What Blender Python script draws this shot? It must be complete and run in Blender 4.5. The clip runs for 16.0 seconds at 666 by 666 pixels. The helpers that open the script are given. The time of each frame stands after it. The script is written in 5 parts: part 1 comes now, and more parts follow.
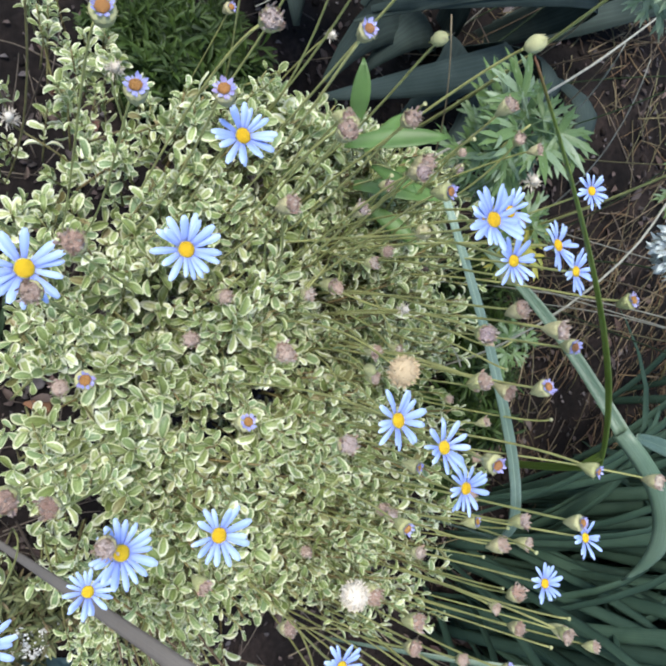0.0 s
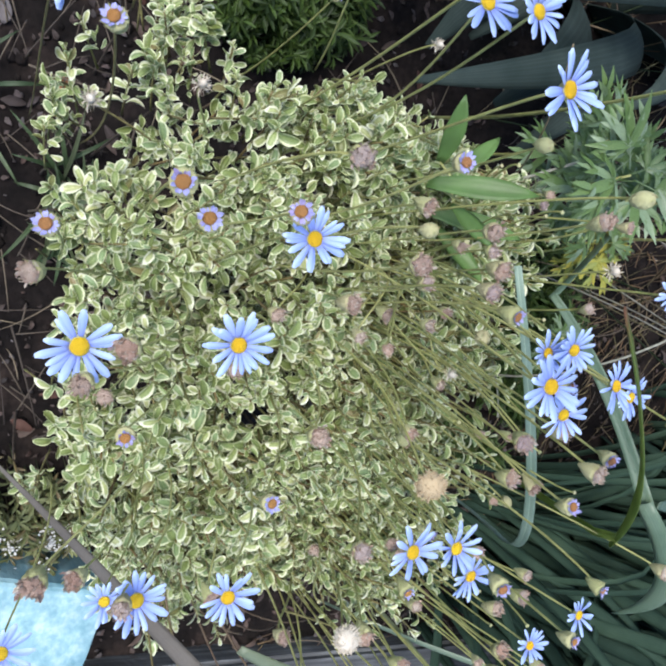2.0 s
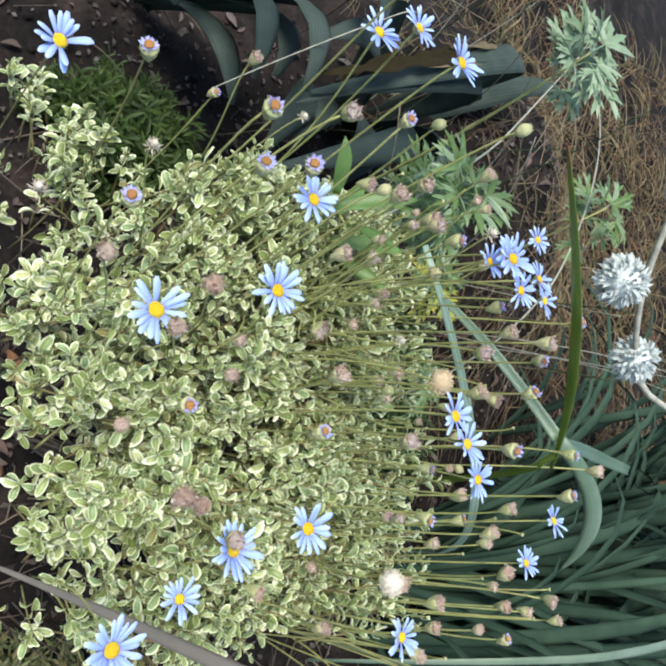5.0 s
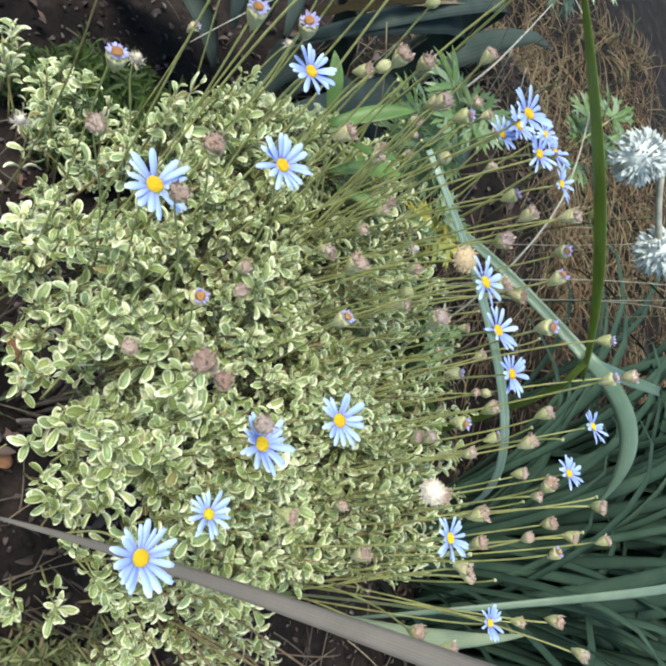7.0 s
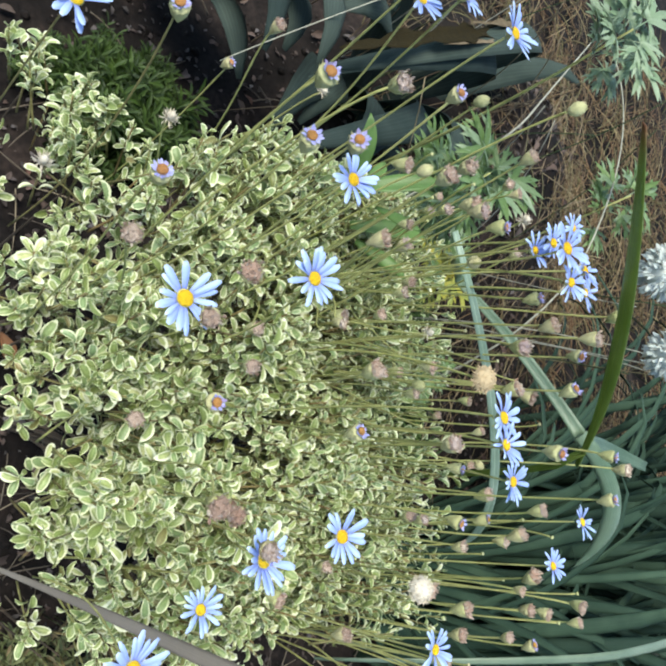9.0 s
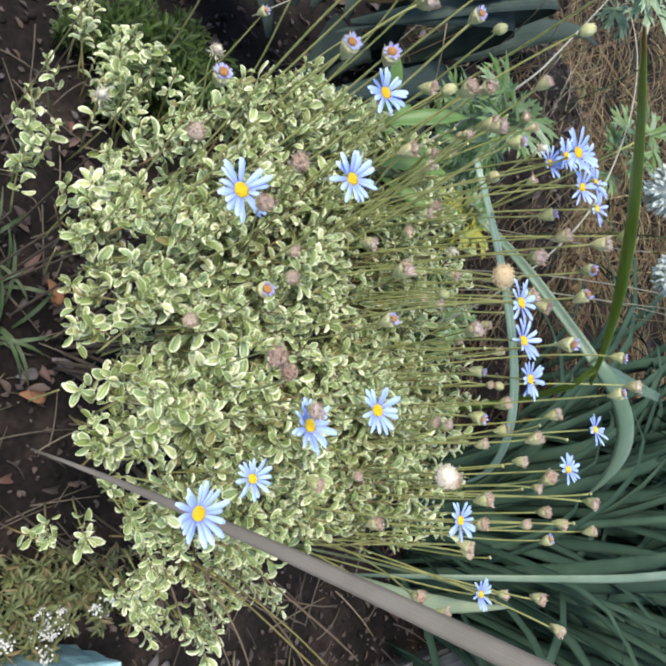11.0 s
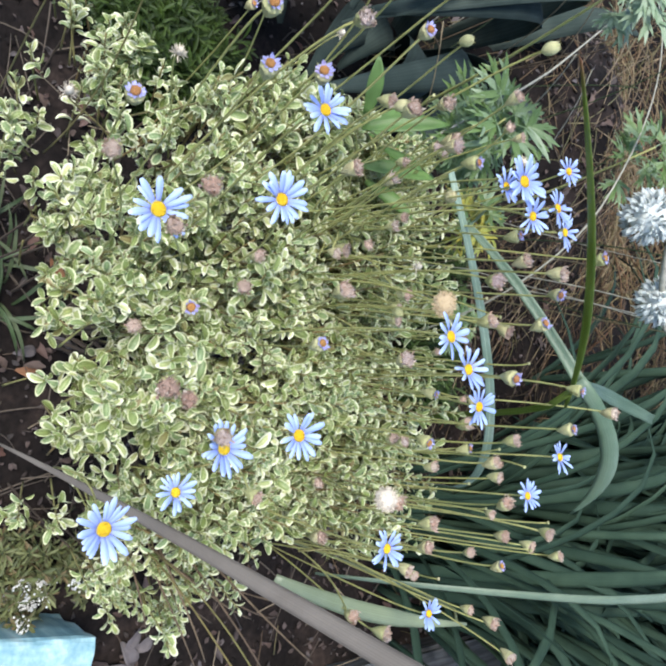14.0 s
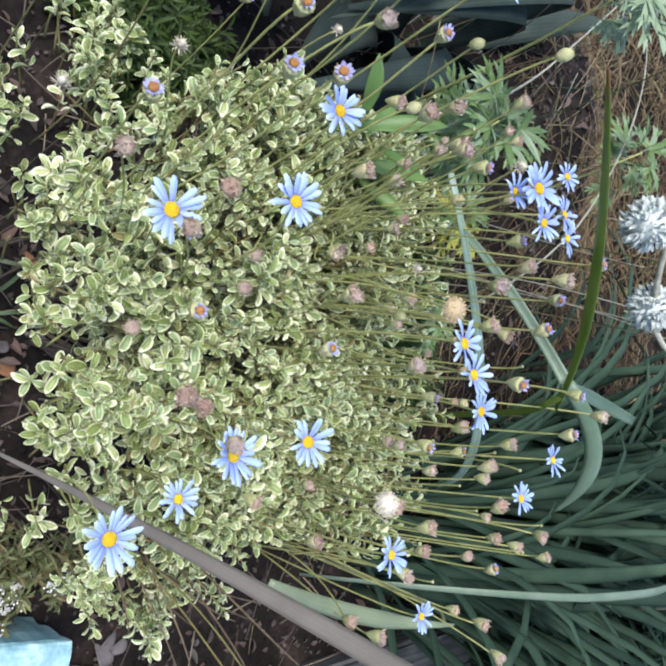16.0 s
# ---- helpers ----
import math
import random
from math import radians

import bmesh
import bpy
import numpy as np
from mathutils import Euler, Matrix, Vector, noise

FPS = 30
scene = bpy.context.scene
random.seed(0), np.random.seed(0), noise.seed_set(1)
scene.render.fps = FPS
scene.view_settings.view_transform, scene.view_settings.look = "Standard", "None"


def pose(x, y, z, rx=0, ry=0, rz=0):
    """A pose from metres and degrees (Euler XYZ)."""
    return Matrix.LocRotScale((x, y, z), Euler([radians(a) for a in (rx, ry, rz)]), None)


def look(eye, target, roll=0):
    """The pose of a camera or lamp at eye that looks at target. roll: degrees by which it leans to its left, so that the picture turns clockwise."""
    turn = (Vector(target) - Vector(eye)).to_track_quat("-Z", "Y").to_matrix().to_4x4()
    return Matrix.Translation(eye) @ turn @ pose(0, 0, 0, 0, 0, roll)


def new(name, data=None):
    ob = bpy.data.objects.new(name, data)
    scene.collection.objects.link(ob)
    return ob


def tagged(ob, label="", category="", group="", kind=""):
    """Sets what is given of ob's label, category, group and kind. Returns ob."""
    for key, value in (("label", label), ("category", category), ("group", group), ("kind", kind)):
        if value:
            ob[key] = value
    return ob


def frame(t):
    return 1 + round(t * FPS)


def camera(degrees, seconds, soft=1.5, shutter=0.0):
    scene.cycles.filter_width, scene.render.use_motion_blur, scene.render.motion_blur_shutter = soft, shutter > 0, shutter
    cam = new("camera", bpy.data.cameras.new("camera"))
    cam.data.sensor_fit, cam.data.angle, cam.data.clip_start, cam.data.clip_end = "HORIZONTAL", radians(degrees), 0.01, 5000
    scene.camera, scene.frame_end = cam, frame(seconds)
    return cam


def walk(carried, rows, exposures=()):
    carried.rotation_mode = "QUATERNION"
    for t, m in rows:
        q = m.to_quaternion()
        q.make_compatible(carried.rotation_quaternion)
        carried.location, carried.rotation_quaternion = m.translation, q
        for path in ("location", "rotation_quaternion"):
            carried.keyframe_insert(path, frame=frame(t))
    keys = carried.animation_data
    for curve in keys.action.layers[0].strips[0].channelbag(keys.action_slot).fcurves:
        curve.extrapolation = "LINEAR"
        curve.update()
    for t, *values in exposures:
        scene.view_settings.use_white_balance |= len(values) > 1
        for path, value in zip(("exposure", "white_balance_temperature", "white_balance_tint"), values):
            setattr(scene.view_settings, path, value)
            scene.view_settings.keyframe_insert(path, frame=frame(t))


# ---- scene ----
cam = camera(49.8, 16.0, soft=2.6)
PATH = [
    (0, (0.026, 0.001, 0.901), (-0.107, 1.143, -0.735), 85.2),
    (0.5, (-0.003, -0.009, 0.881), (-0.083, 1.105, -0.779), 89.0),
    (1, (-0.039, -0.004, 0.883), (0.135, 1.085, -0.785), 103.4),
    (1.5, (-0.06, 0.01, 0.889), (0.21, 1.045, -0.801), 112.1),
    (2, (-0.081, -0.005, 0.893), (0.139, 1.047, -0.794), 111.4),
    (2.5, (-0.101, -0.027, 0.903), (0.07, 1.076, -0.756), 110.3),
    (3, (-0.094, -0.065, 0.899), (0.003, 1.172, -0.67), 106.1),
    (3.5, (-0.072, -0.091, 0.896), (-0.021, 1.194, -0.635), 102.4),
    (4, (-0.039, -0.118, 0.89), (-0.071, 1.245, -0.573), 95.8),
    (4.2, (-0.019, -0.134, 0.891), (-0.116, 1.259, -0.54), 91.5),
    (6.3, (0.124, -0.124, 0.861), (-0.266, 1.287, -0.502), 67.3),
    (6.5, (0.129, -0.12, 0.854), (-0.258, 1.284, -0.517), 66.7),
    (7, (0.119, -0.118, 0.848), (-0.222, 1.322, -0.497), 71.3),
    (7.5, (0.092, -0.114, 0.84), (-0.186, 1.333, -0.512), 73.7),
    (8, (0.053, -0.121, 0.848), (-0.202, 1.327, -0.508), 76.5),
    (8.5, (0.045, -0.124, 0.851), (-0.193, 1.319, -0.513), 77.5),
    (9, (0.04, -0.13, 0.846), (-0.205, 1.344, -0.483), 80.4),
    (9.5, (0.049, -0.157, 0.832), (-0.191, 1.345, -0.466), 80.7),
    (10, (0.078, -0.172, 0.836), (-0.137, 1.31, -0.489), 80.7),
    (10.2, (0.091, -0.173, 0.843), (-0.123, 1.303, -0.49), 80.4),
    (12.5, (0.101, -0.137, 0.889), (-0.071, 1.229, -0.562), 83.3),
    (13, (0.101, -0.118, 0.9), (-0.05, 1.246, -0.556), 84.2),
    (13.5, (0.09, -0.112, 0.902), (-0.062, 1.228, -0.576), 84.9),
    (14, (0.069, -0.112, 0.912), (-0.069, 1.225, -0.569), 86.0),
    (14.5, (0.058, -0.115, 0.906), (-0.063, 1.23, -0.569), 86.9),
    (15, (0.059, -0.113, 0.888), (-0.045, 1.233, -0.587), 88.0),
    (15.5, (0.07, -0.115, 0.889), (-0.068, 1.244, -0.572), 86.7),
    (16, (0.062, -0.129, 0.887), (-0.058, 1.29, -0.517), 87.4),
]
walk(cam, [(t, look(eye, target, roll)) for t, eye, target, roll in PATH],
     exposures=[(0.0, 1.05, 6370, 8), (1.5, 0.94, 6320, 10), (3.0, 0.98, 6470, 9), (4.2, 1.11, 6620, 6), (6.5, 1.20, 6800, 3), (8.5, 1.14, 6800, 1), (10.2, 1.19, 6850, 4), (12.5, 1.19, 6570, 9), (16.0, 1.14, 6470, 9)])

# ---- world and light ----
world = bpy.data.worlds.new("sky")
scene.world = world
world.use_nodes = True
wn = world.node_tree.nodes
sky = wn.new("ShaderNodeTexSky")
sky.sky_type = "NISHITA"
sky.sun_disc = False
SUN_ELEVATION, SUN_HEADING = radians(62), radians(200)
sky.sun_elevation, sky.sun_rotation = SUN_ELEVATION, SUN_HEADING
wn["Background"].inputs["Strength"].default_value = 0.15
world.node_tree.links.new(sky.outputs["Color"], wn["Background"].inputs["Color"])
sun = new("sun", bpy.data.lights.new("sun", "SUN"))
sun.data.energy, sun.data.angle, sun.data.color = 2.9, radians(28), (1.0, 0.95, 0.87)
to_sun = Vector((math.sin(SUN_HEADING) * math.cos(SUN_ELEVATION), math.cos(SUN_HEADING) * math.cos(SUN_ELEVATION), math.sin(SUN_ELEVATION)))
sun.matrix_world = look(to_sun * 5, (0, 0, 0))

rng = np.random.default_rng(7)


# ---- materials ----
def noise_node(nt, scale, detail=3.0, coord="Object"):
    tc = nt.nodes.new("ShaderNodeTexCoord")
    n = nt.nodes.new("ShaderNodeTexNoise")
    n.inputs["Scale"].default_value, n.inputs["Detail"].default_value = scale, detail
    nt.links.new(tc.outputs[coord], n.inputs["Vector"])
    return n.outputs["Fac"]


def ramp_node(nt, fac, stops):
    r = nt.nodes.new("ShaderNodeValToRGB")
    while len(r.color_ramp.elements) < len(stops):
        r.color_ramp.elements.new(0.5)
    for e, (p, c) in zip(r.color_ramp.elements, stops):
        e.position, e.color = p, (*c, 1)
    nt.links.new(fac, r.inputs["Fac"])
    return r.outputs["Color"]


def mix_node(nt, a, b, fac, mode="MIX"):
    m = nt.nodes.new("ShaderNodeMix")
    m.data_type, m.blend_type = "RGBA", mode
    for socket, v in ((m.inputs[0], fac), (m.inputs[6], a), (m.inputs[7], b)):
        if isinstance(v, (int, float)):
            socket.default_value = v
        elif isinstance(v, tuple):
            socket.default_value = (*v, 1)
        else:
            nt.links.new(v, socket)
    return m.outputs[2]


def math_node(nt, op, a, b=0.0, clamp=False):
    m = nt.nodes.new("ShaderNodeMath")
    m.operation, m.use_clamp = op, clamp
    for socket, v in zip(m.inputs, (a, b)):
        if isinstance(v, (int, float)):
            socket.default_value = v
        else:
            nt.links.new(v, socket)
    return m.outputs[0]


def chance(nt):
    """A random number for each object and each loose piece of a mesh."""
    g = nt.nodes.new("ShaderNodeNewGeometry")
    o = nt.nodes.new("ShaderNodeObjectInfo")
    return math_node(nt, "FRACT", math_node(nt, "ADD", g.outputs["Random Per Island"], o.outputs["Random"]))


def surface(name, rough=0.6, glow_through=0.0, spec=0.4, bump=0.0, bump_scale=200.0):
    """A material with its node tree, and a function that gives it its colour. glow_through: the part of light that passes a thin leaf."""
    mat = bpy.data.materials.new(name)
    mat.use_nodes = True
    nt = mat.node_tree
    bsdf = nt.nodes["Principled BSDF"]
    bsdf.inputs["Roughness"].default_value = rough
    bsdf.inputs["Specular IOR Level"].default_value = spec
    if bump:
        b = nt.nodes.new("ShaderNodeBump")
        b.inputs["Strength"].default_value, b.inputs["Distance"].default_value = bump, 0.002
        nt.links.new(noise_node(nt, bump_scale, 4), b.inputs["Height"])
        nt.links.new(b.outputs["Normal"], bsdf.inputs["Normal"])

    def colour(c):
        if isinstance(c, tuple):
            bsdf.inputs["Base Color"].default_value = (*c, 1)
        else:
            nt.links.new(c, bsdf.inputs["Base Color"])
        if glow_through:
            t = nt.nodes.new("ShaderNodeBsdfTranslucent")
            if isinstance(c, tuple):
                t.inputs["Color"].default_value = (*c, 1)
            else:
                nt.links.new(c, t.inputs["Color"])
            m = nt.nodes.new("ShaderNodeMixShader")
            m.inputs["Fac"].default_value = glow_through
            nt.links.new(bsdf.outputs["BSDF"], m.inputs[1])
            nt.links.new(t.outputs["BSDF"], m.inputs[2])
            nt.links.new(m.outputs["Shader"], nt.nodes["Material Output"].inputs["Surface"])
        return mat
    return nt, colour


def uv_axis(nt, axis):
    tc = nt.nodes.new("ShaderNodeTexCoord")
    s = nt.nodes.new("ShaderNodeSeparateXYZ")
    nt.links.new(tc.outputs["UV"], s.inputs[0])
    return s.outputs[axis]


def variegated():
    """Grey-green leaves with a thin, uneven cream rim that runs round the tip."""
    nt, colour = surface("variegated_leaf", 0.42, 0.25, 0.45)
    tip = math_node(nt, "MULTIPLY_ADD", uv_axis(nt, 0), 1.0)
    tip.node.inputs[2].default_value = -0.10
    edge = math_node(nt, "MAXIMUM", uv_axis(nt, 1), tip)
    edge = math_node(nt, "ADD", edge, math_node(nt, "MULTIPLY", math_node(nt, "SUBTRACT", noise_node(nt, 420, 2), 0.5), 0.26))
    edge = math_node(nt, "ADD", edge, math_node(nt, "MULTIPLY", math_node(nt, "SUBTRACT", chance(nt), 0.5), 0.24))
    pale = ramp_node(nt, chance(nt), [(0.0, (0.47, 0.52, 0.28)), (0.5, (0.575, 0.605, 0.385)), (1.0, (0.67, 0.68, 0.52))])
    green = ramp_node(nt, chance(nt), [(0.0, (0.22, 0.18, 0.09)), (0.05, (0.13, 0.165, 0.05)), (0.3, (0.21, 0.27, 0.10)), (0.55, (0.195, 0.275, 0.14)), (0.75, (0.275, 0.335, 0.135)), (0.92, (0.35, 0.395, 0.185)), (1.0, (0.50, 0.52, 0.28))])
    green = mix_node(nt, green, ramp_node(nt, noise_node(nt, 900, 3), [(0.3, (0.68, 0.72, 0.60)), (0.65, (1.10, 1.08, 1.06))]), 0.8, "MULTIPLY")
    midrib = ramp_node(nt, uv_axis(nt, 1), [(0.06, (1.22, 1.2, 1.15)), (0.2, (1.0, 1.0, 1.0))])
    green = mix_node(nt, green, midrib, 0.7, "MULTIPLY")
    mask = ramp_node(nt, edge, [(0.665, (0, 0, 0)), (0.715, (1, 1, 1))])
    return colour(mix_node(nt, green, pale, mask))


def plain(name, stops, rough=0.6, thin=0.0, spec=0.35, scale=90.0, bump=0.0, tip=None):
    """Colours by chance from stops, mottled at a small scale. tip: a colour towards the far end of a leaf."""
    nt, colour = surface(name, rough, thin, spec, bump, scale * 3)
    stops = list(stops) * 2 if len(stops) == 1 else stops
    c = ramp_node(nt, chance(nt), [(i / (len(stops) - 1), s) for i, s in enumerate(stops)])
    c = mix_node(nt, c, ramp_node(nt, noise_node(nt, scale, 4), [(0.3, (0.62, 0.62, 0.62)), (0.7, (1.25, 1.25, 1.25))]), 0.75, "MULTIPLY")
    if tip:
        c = mix_node(nt, c, tip[1], ramp_node(nt, uv_axis(nt, 0), [(tip[0], (0, 0, 0)), (min(1, tip[0] + 0.12), (1, 1, 1))]))
    return colour(c)


def striped(name, dark, light, rough=0.4, thin=0.12, lines=9.0, tip=None, spec=0.45):
    """A strap leaf with fine veins along it. UV: x along, y from the midrib to the rim."""
    nt, colour = surface(name, rough, thin, spec, 0.25, 500)
    vein = math_node(nt, "SINE", math_node(nt, "MULTIPLY", uv_axis(nt, 1), lines * math.pi))
    c = mix_node(nt, dark, light, ramp_node(nt, noise_node(nt, 22, 4), [(0.32, (0, 0, 0)), (0.68, (1, 1, 1))]))
    c = mix_node(nt, c, ramp_node(nt, vein, [(0.0, (0.8, 0.8, 0.8)), (1.0, (1.12, 1.12, 1.12))]), 0.6, "MULTIPLY")
    c = mix_node(nt, c, ramp_node(nt, chance(nt), [(0, (0.7, 0.75, 0.75)), (1, (1.25, 1.2, 1.1))]), 1.0, "MULTIPLY")
    if tip:
        c = mix_node(nt, c, tip[1], ramp_node(nt, uv_axis(nt, 0), [(tip[0], (0, 0, 0)), (min(1, tip[0] + 0.08), (1, 1, 1))]))
    return colour(c)


def petal_blue():
    nt, colour = surface("blue_petal", 0.5, 0.3, 0.3)
    c = ramp_node(nt, uv_axis(nt, 0), [(0.0, (0.25, 0.32, 0.74)), (0.35, (0.32, 0.44, 0.82)), (0.8, (0.41, 0.56, 0.90)), (1.0, (0.53, 0.67, 0.94))])
    c = mix_node(nt, c, ramp_node(nt, chance(nt), [(0, (0.85, 0.85, 0.95)), (1, (1.15, 1.1, 1.02))]), 1.0, "MULTIPLY")
    vein = math_node(nt, "SINE", math_node(nt, "MULTIPLY", uv_axis(nt, 1), 9.0))
    return colour(mix_node(nt, c, ramp_node(nt, vein, [(0, (0.86, 0.86, 0.94)), (1, (1, 1, 1))]), 0.6, "MULTIPLY"))


def soil_material():
    nt, colour = surface("soil", 0.95, 0, 0.15, 1.0, 90)
    c = ramp_node(nt, noise_node(nt, 14, 8), [(0.25, (0.003, 0.0026, 0.0027)), (0.5, (0.008, 0.0063, 0.0060)), (0.72, (0.026, 0.019, 0.017))])
    c = mix_node(nt, c, ramp_node(nt, noise_node(nt, 130, 5), [(0.3, (0.45, 0.45, 0.45)), (0.7, (1.5, 1.45, 1.4))]), 0.9, "MULTIPLY")
    return colour(c)


def timber_material():
    """Weathered timber: pale and dark streaks along the grain."""
    nt, colour = surface("weathered_grey_timber", 0.8, 0, 0.3, 0.7, 120)
    tc = nt.nodes.new("ShaderNodeTexCoord")
    mp = nt.nodes.new("ShaderNodeMapping")
    mp.inputs["Scale"].default_value = (150, 9, 150)
    nt.links.new(tc.outputs["Object"], mp.inputs["Vector"])
    grain = nt.nodes.new("ShaderNodeTexNoise")
    grain.inputs["Scale"].default_value, grain.inputs["Detail"].default_value = 1.0, 6.0
    nt.links.new(mp.outputs["Vector"], grain.inputs["Vector"])
    c = ramp_node(nt, grain.outputs["Fac"], [(0.3, (0.035, 0.037, 0.04)), (0.5, (0.075, 0.08, 0.085)), (0.66, (0.13, 0.138, 0.145)), (0.78, (0.22, 0.23, 0.24))])
    return colour(mix_node(nt, c, ramp_node(nt, noise_node(nt, 12, 4), [(0.3, (0.6, 0.6, 0.6)), (0.7, (1.2, 1.2, 1.2))]), 0.8, "MULTIPLY"))


def streaked_stone():
    """Pale blue stone with whitish and darker streaks and blotches."""
    nt, colour = surface("pale_blue_stone", 0.65, 0, 0.35, 0.6, 130)
    tc = nt.nodes.new("ShaderNodeTexCoord")
    mp = nt.nodes.new("ShaderNodeMapping")
    mp.inputs["Scale"].default_value = (90, 90, 9)
    nt.links.new(tc.outputs["Object"], mp.inputs["Vector"])
    streak = nt.nodes.new("ShaderNodeTexNoise")
    streak.inputs["Scale"].default_value, streak.inputs["Detail"].default_value = 1.0, 5.0
    nt.links.new(mp.outputs["Vector"], streak.inputs["Vector"])
    c = ramp_node(nt, streak.outputs["Fac"], [(0.3, (0.15, 0.29, 0.345)), (0.5, (0.225, 0.375, 0.425)), (0.68, (0.33, 0.46, 0.50))])
    return colour(mix_node(nt, c, ramp_node(nt, noise_node(nt, 28, 5), [(0.32, (0.68, 0.76, 0.80)), (0.66, (1.18, 1.12, 1.08))]), 0.9, "MULTIPLY"))


VARIEGATED = variegated()
PETAL = petal_blue()
DISC = plain("yellow_disc", [(0.94, 0.56, 0.012), (0.96, 0.65, 0.02)], 0.7, scale=700, bump=0.8)
STEM = plain("olive_stem", [(0.30, 0.305, 0.105), (0.385, 0.375, 0.15), (0.245, 0.26, 0.095)], 0.55, scale=60)
CALYX = plain("green_calyx", [(0.32, 0.335, 0.15), (0.42, 0.415, 0.22), (0.38, 0.345, 0.20)], 0.6, scale=300, bump=0.5)
DRIED = plain("dried_florets", [(0.52, 0.34, 0.27), (0.66, 0.51, 0.42), (0.42, 0.27, 0.22), (0.74, 0.65, 0.55), (0.48, 0.37, 0.38)], 0.9, scale=500, bump=0.8)
PURPLE = plain("shrivelled_petals", [(0.29, 0.29, 0.60), (0.38, 0.40, 0.72), (0.31, 0.26, 0.48)], 0.7, 0.2, scale=300)
ORANGE = plain("orange_disc", [(0.52, 0.25, 0.07), (0.42, 0.19, 0.08), (0.60, 0.33, 0.05)], 0.8, scale=700, bump=0.8)
CREAM = plain("cream_down", [(0.36, 0.27, 0.16), (0.48, 0.38, 0.26), (0.42, 0.33, 0.20)], 0.95, 0.15, scale=300)
WHITE = plain("white_down", [(0.60, 0.55, 0.47), (0.50, 0.44, 0.36)], 0.95, 0.15, scale=300)
TWIG = plain("brown_twig", [(0.045, 0.033, 0.025), (0.085, 0.062, 0.045)], 0.85, scale=120, bump=0.6)
SOIL = soil_material()
LITTER = plain("dead_leaf", [(0.055, 0.034, 0.028), (0.085, 0.060, 0.05), (0.033, 0.024, 0.023), (0.09, 0.078, 0.076), (0.085, 0.036, 0.024)], 0.8, 0.1, scale=60, bump=0.5)
BROWN_LEAF = plain("orange_brown_dead_leaf", [(0.22, 0.10, 0.045), (0.17, 0.085, 0.045)], 0.8, 0.1, scale=60, bump=0.5)
GREY_LEAF = plain("lilac_grey_dead_leaf", [(0.085, 0.076, 0.08), (0.14, 0.125, 0.128)], 0.8, 0.1, scale=60, bump=0.5)
MULCH = plain("bark_chips", [(0.03, 0.022, 0.02), (0.07, 0.05, 0.045), (0.022, 0.018, 0.017), (0.085, 0.074, 0.076), (0.05, 0.03, 0.025)], 0.85, scale=80, bump=0.5)
STRAW = plain("dry_straw", [(0.12, 0.085, 0.055), (0.23, 0.185, 0.12), (0.08, 0.052, 0.034), (0.13, 0.125, 0.065)], 0.8, 0.1, scale=60)
THATCH = plain("matted_dead_grass", [(0.12, 0.066, 0.036), (0.165, 0.115, 0.062), (0.065, 0.04, 0.026), (0.115, 0.105, 0.045), (0.24, 0.185, 0.11)], 0.9, 0.05, scale=60)
PALE_STRAP = striped("pale_strap_leaf", (0.19, 0.27, 0.21), (0.28, 0.37, 0.31))
OVER_STRAP = striped("pale_green_strap", (0.185, 0.225, 0.135), (0.245, 0.28, 0.185))
LOW_STRAP = striped("slim_pale_strap", (0.115, 0.165, 0.115), (0.175, 0.225, 0.165))
BENT_STRAP = striped("grey_green_strap", (0.07, 0.12, 0.08), (0.12, 0.175, 0.13))
UPRIGHT_STRAP = striped("green_strap_brown_tip", (0.22, 0.30, 0.065), (0.29, 0.37, 0.10), thin=0.55, tip=(0.935, (0.20, 0.10, 0.06)))
GREY_STRAP = striped("withered_grey_strap", (0.080, 0.069, 0.063), (0.116, 0.102, 0.094), 0.7, 0.05)
AGAPANTHUS = striped("dark_strap_leaf", (0.020, 0.042, 0.030), (0.034, 0.063, 0.045), 0.75, spec=0.15)
SILVER_BROAD = striped("blue_grey_broad_leaf", (0.024, 0.037, 0.036), (0.040, 0.056, 0.054), 0.8, spec=0.12)
FERNY = plain("ferny_leaf", [(0.085, 0.145, 0.042), (0.115, 0.185, 0.068), (0.19, 0.26, 0.165)], 0.42, 0.25, scale=80)
SILVERY = plain("silvery_ferny_leaf", [(0.15, 0.225, 0.13), (0.20, 0.275, 0.175), (0.24, 0.31, 0.22)], 0.5, 0.25, scale=80)
YELLOWING = plain("yellowing_ferny_leaf", [(0.40, 0.35, 0.05), (0.30, 0.31, 0.06), (0.22, 0.27, 0.07)], 0.6, 0.25, scale=80)
MOSSY = plain("feathery_green", [(0.020, 0.042, 0.007), (0.042, 0.078, 0.012), (0.012, 0.026, 0.007)], 0.6, 0.25, scale=80)
OLIVE = plain("olive_foliage", [(0.085, 0.105, 0.038), (0.135, 0.148, 0.06), (0.06, 0.078, 0.034), (0.14, 0.10, 0.05)], 0.6, 0.2, scale=80)
BROAD_GREEN = plain("broad_green_leaf", [(0.075, 0.15, 0.04), (0.11, 0.19, 0.055)], 0.45, 0.25, scale=40)
GRASS = plain("grey_green_grass", [(0.026, 0.048, 0.02), (0.048, 0.08, 0.034), (0.075, 0.095, 0.05)], 0.55, 0.2, scale=60)
SILVER = plain("silver_globe", [(0.40, 0.44, 0.43), (0.52, 0.56, 0.55), (0.28, 0.33, 0.34)], 0.8, 0.1, scale=200)
SILVER_STEM = plain("silver_stem", [(0.27, 0.265, 0.22)], 0.8, scale=150)
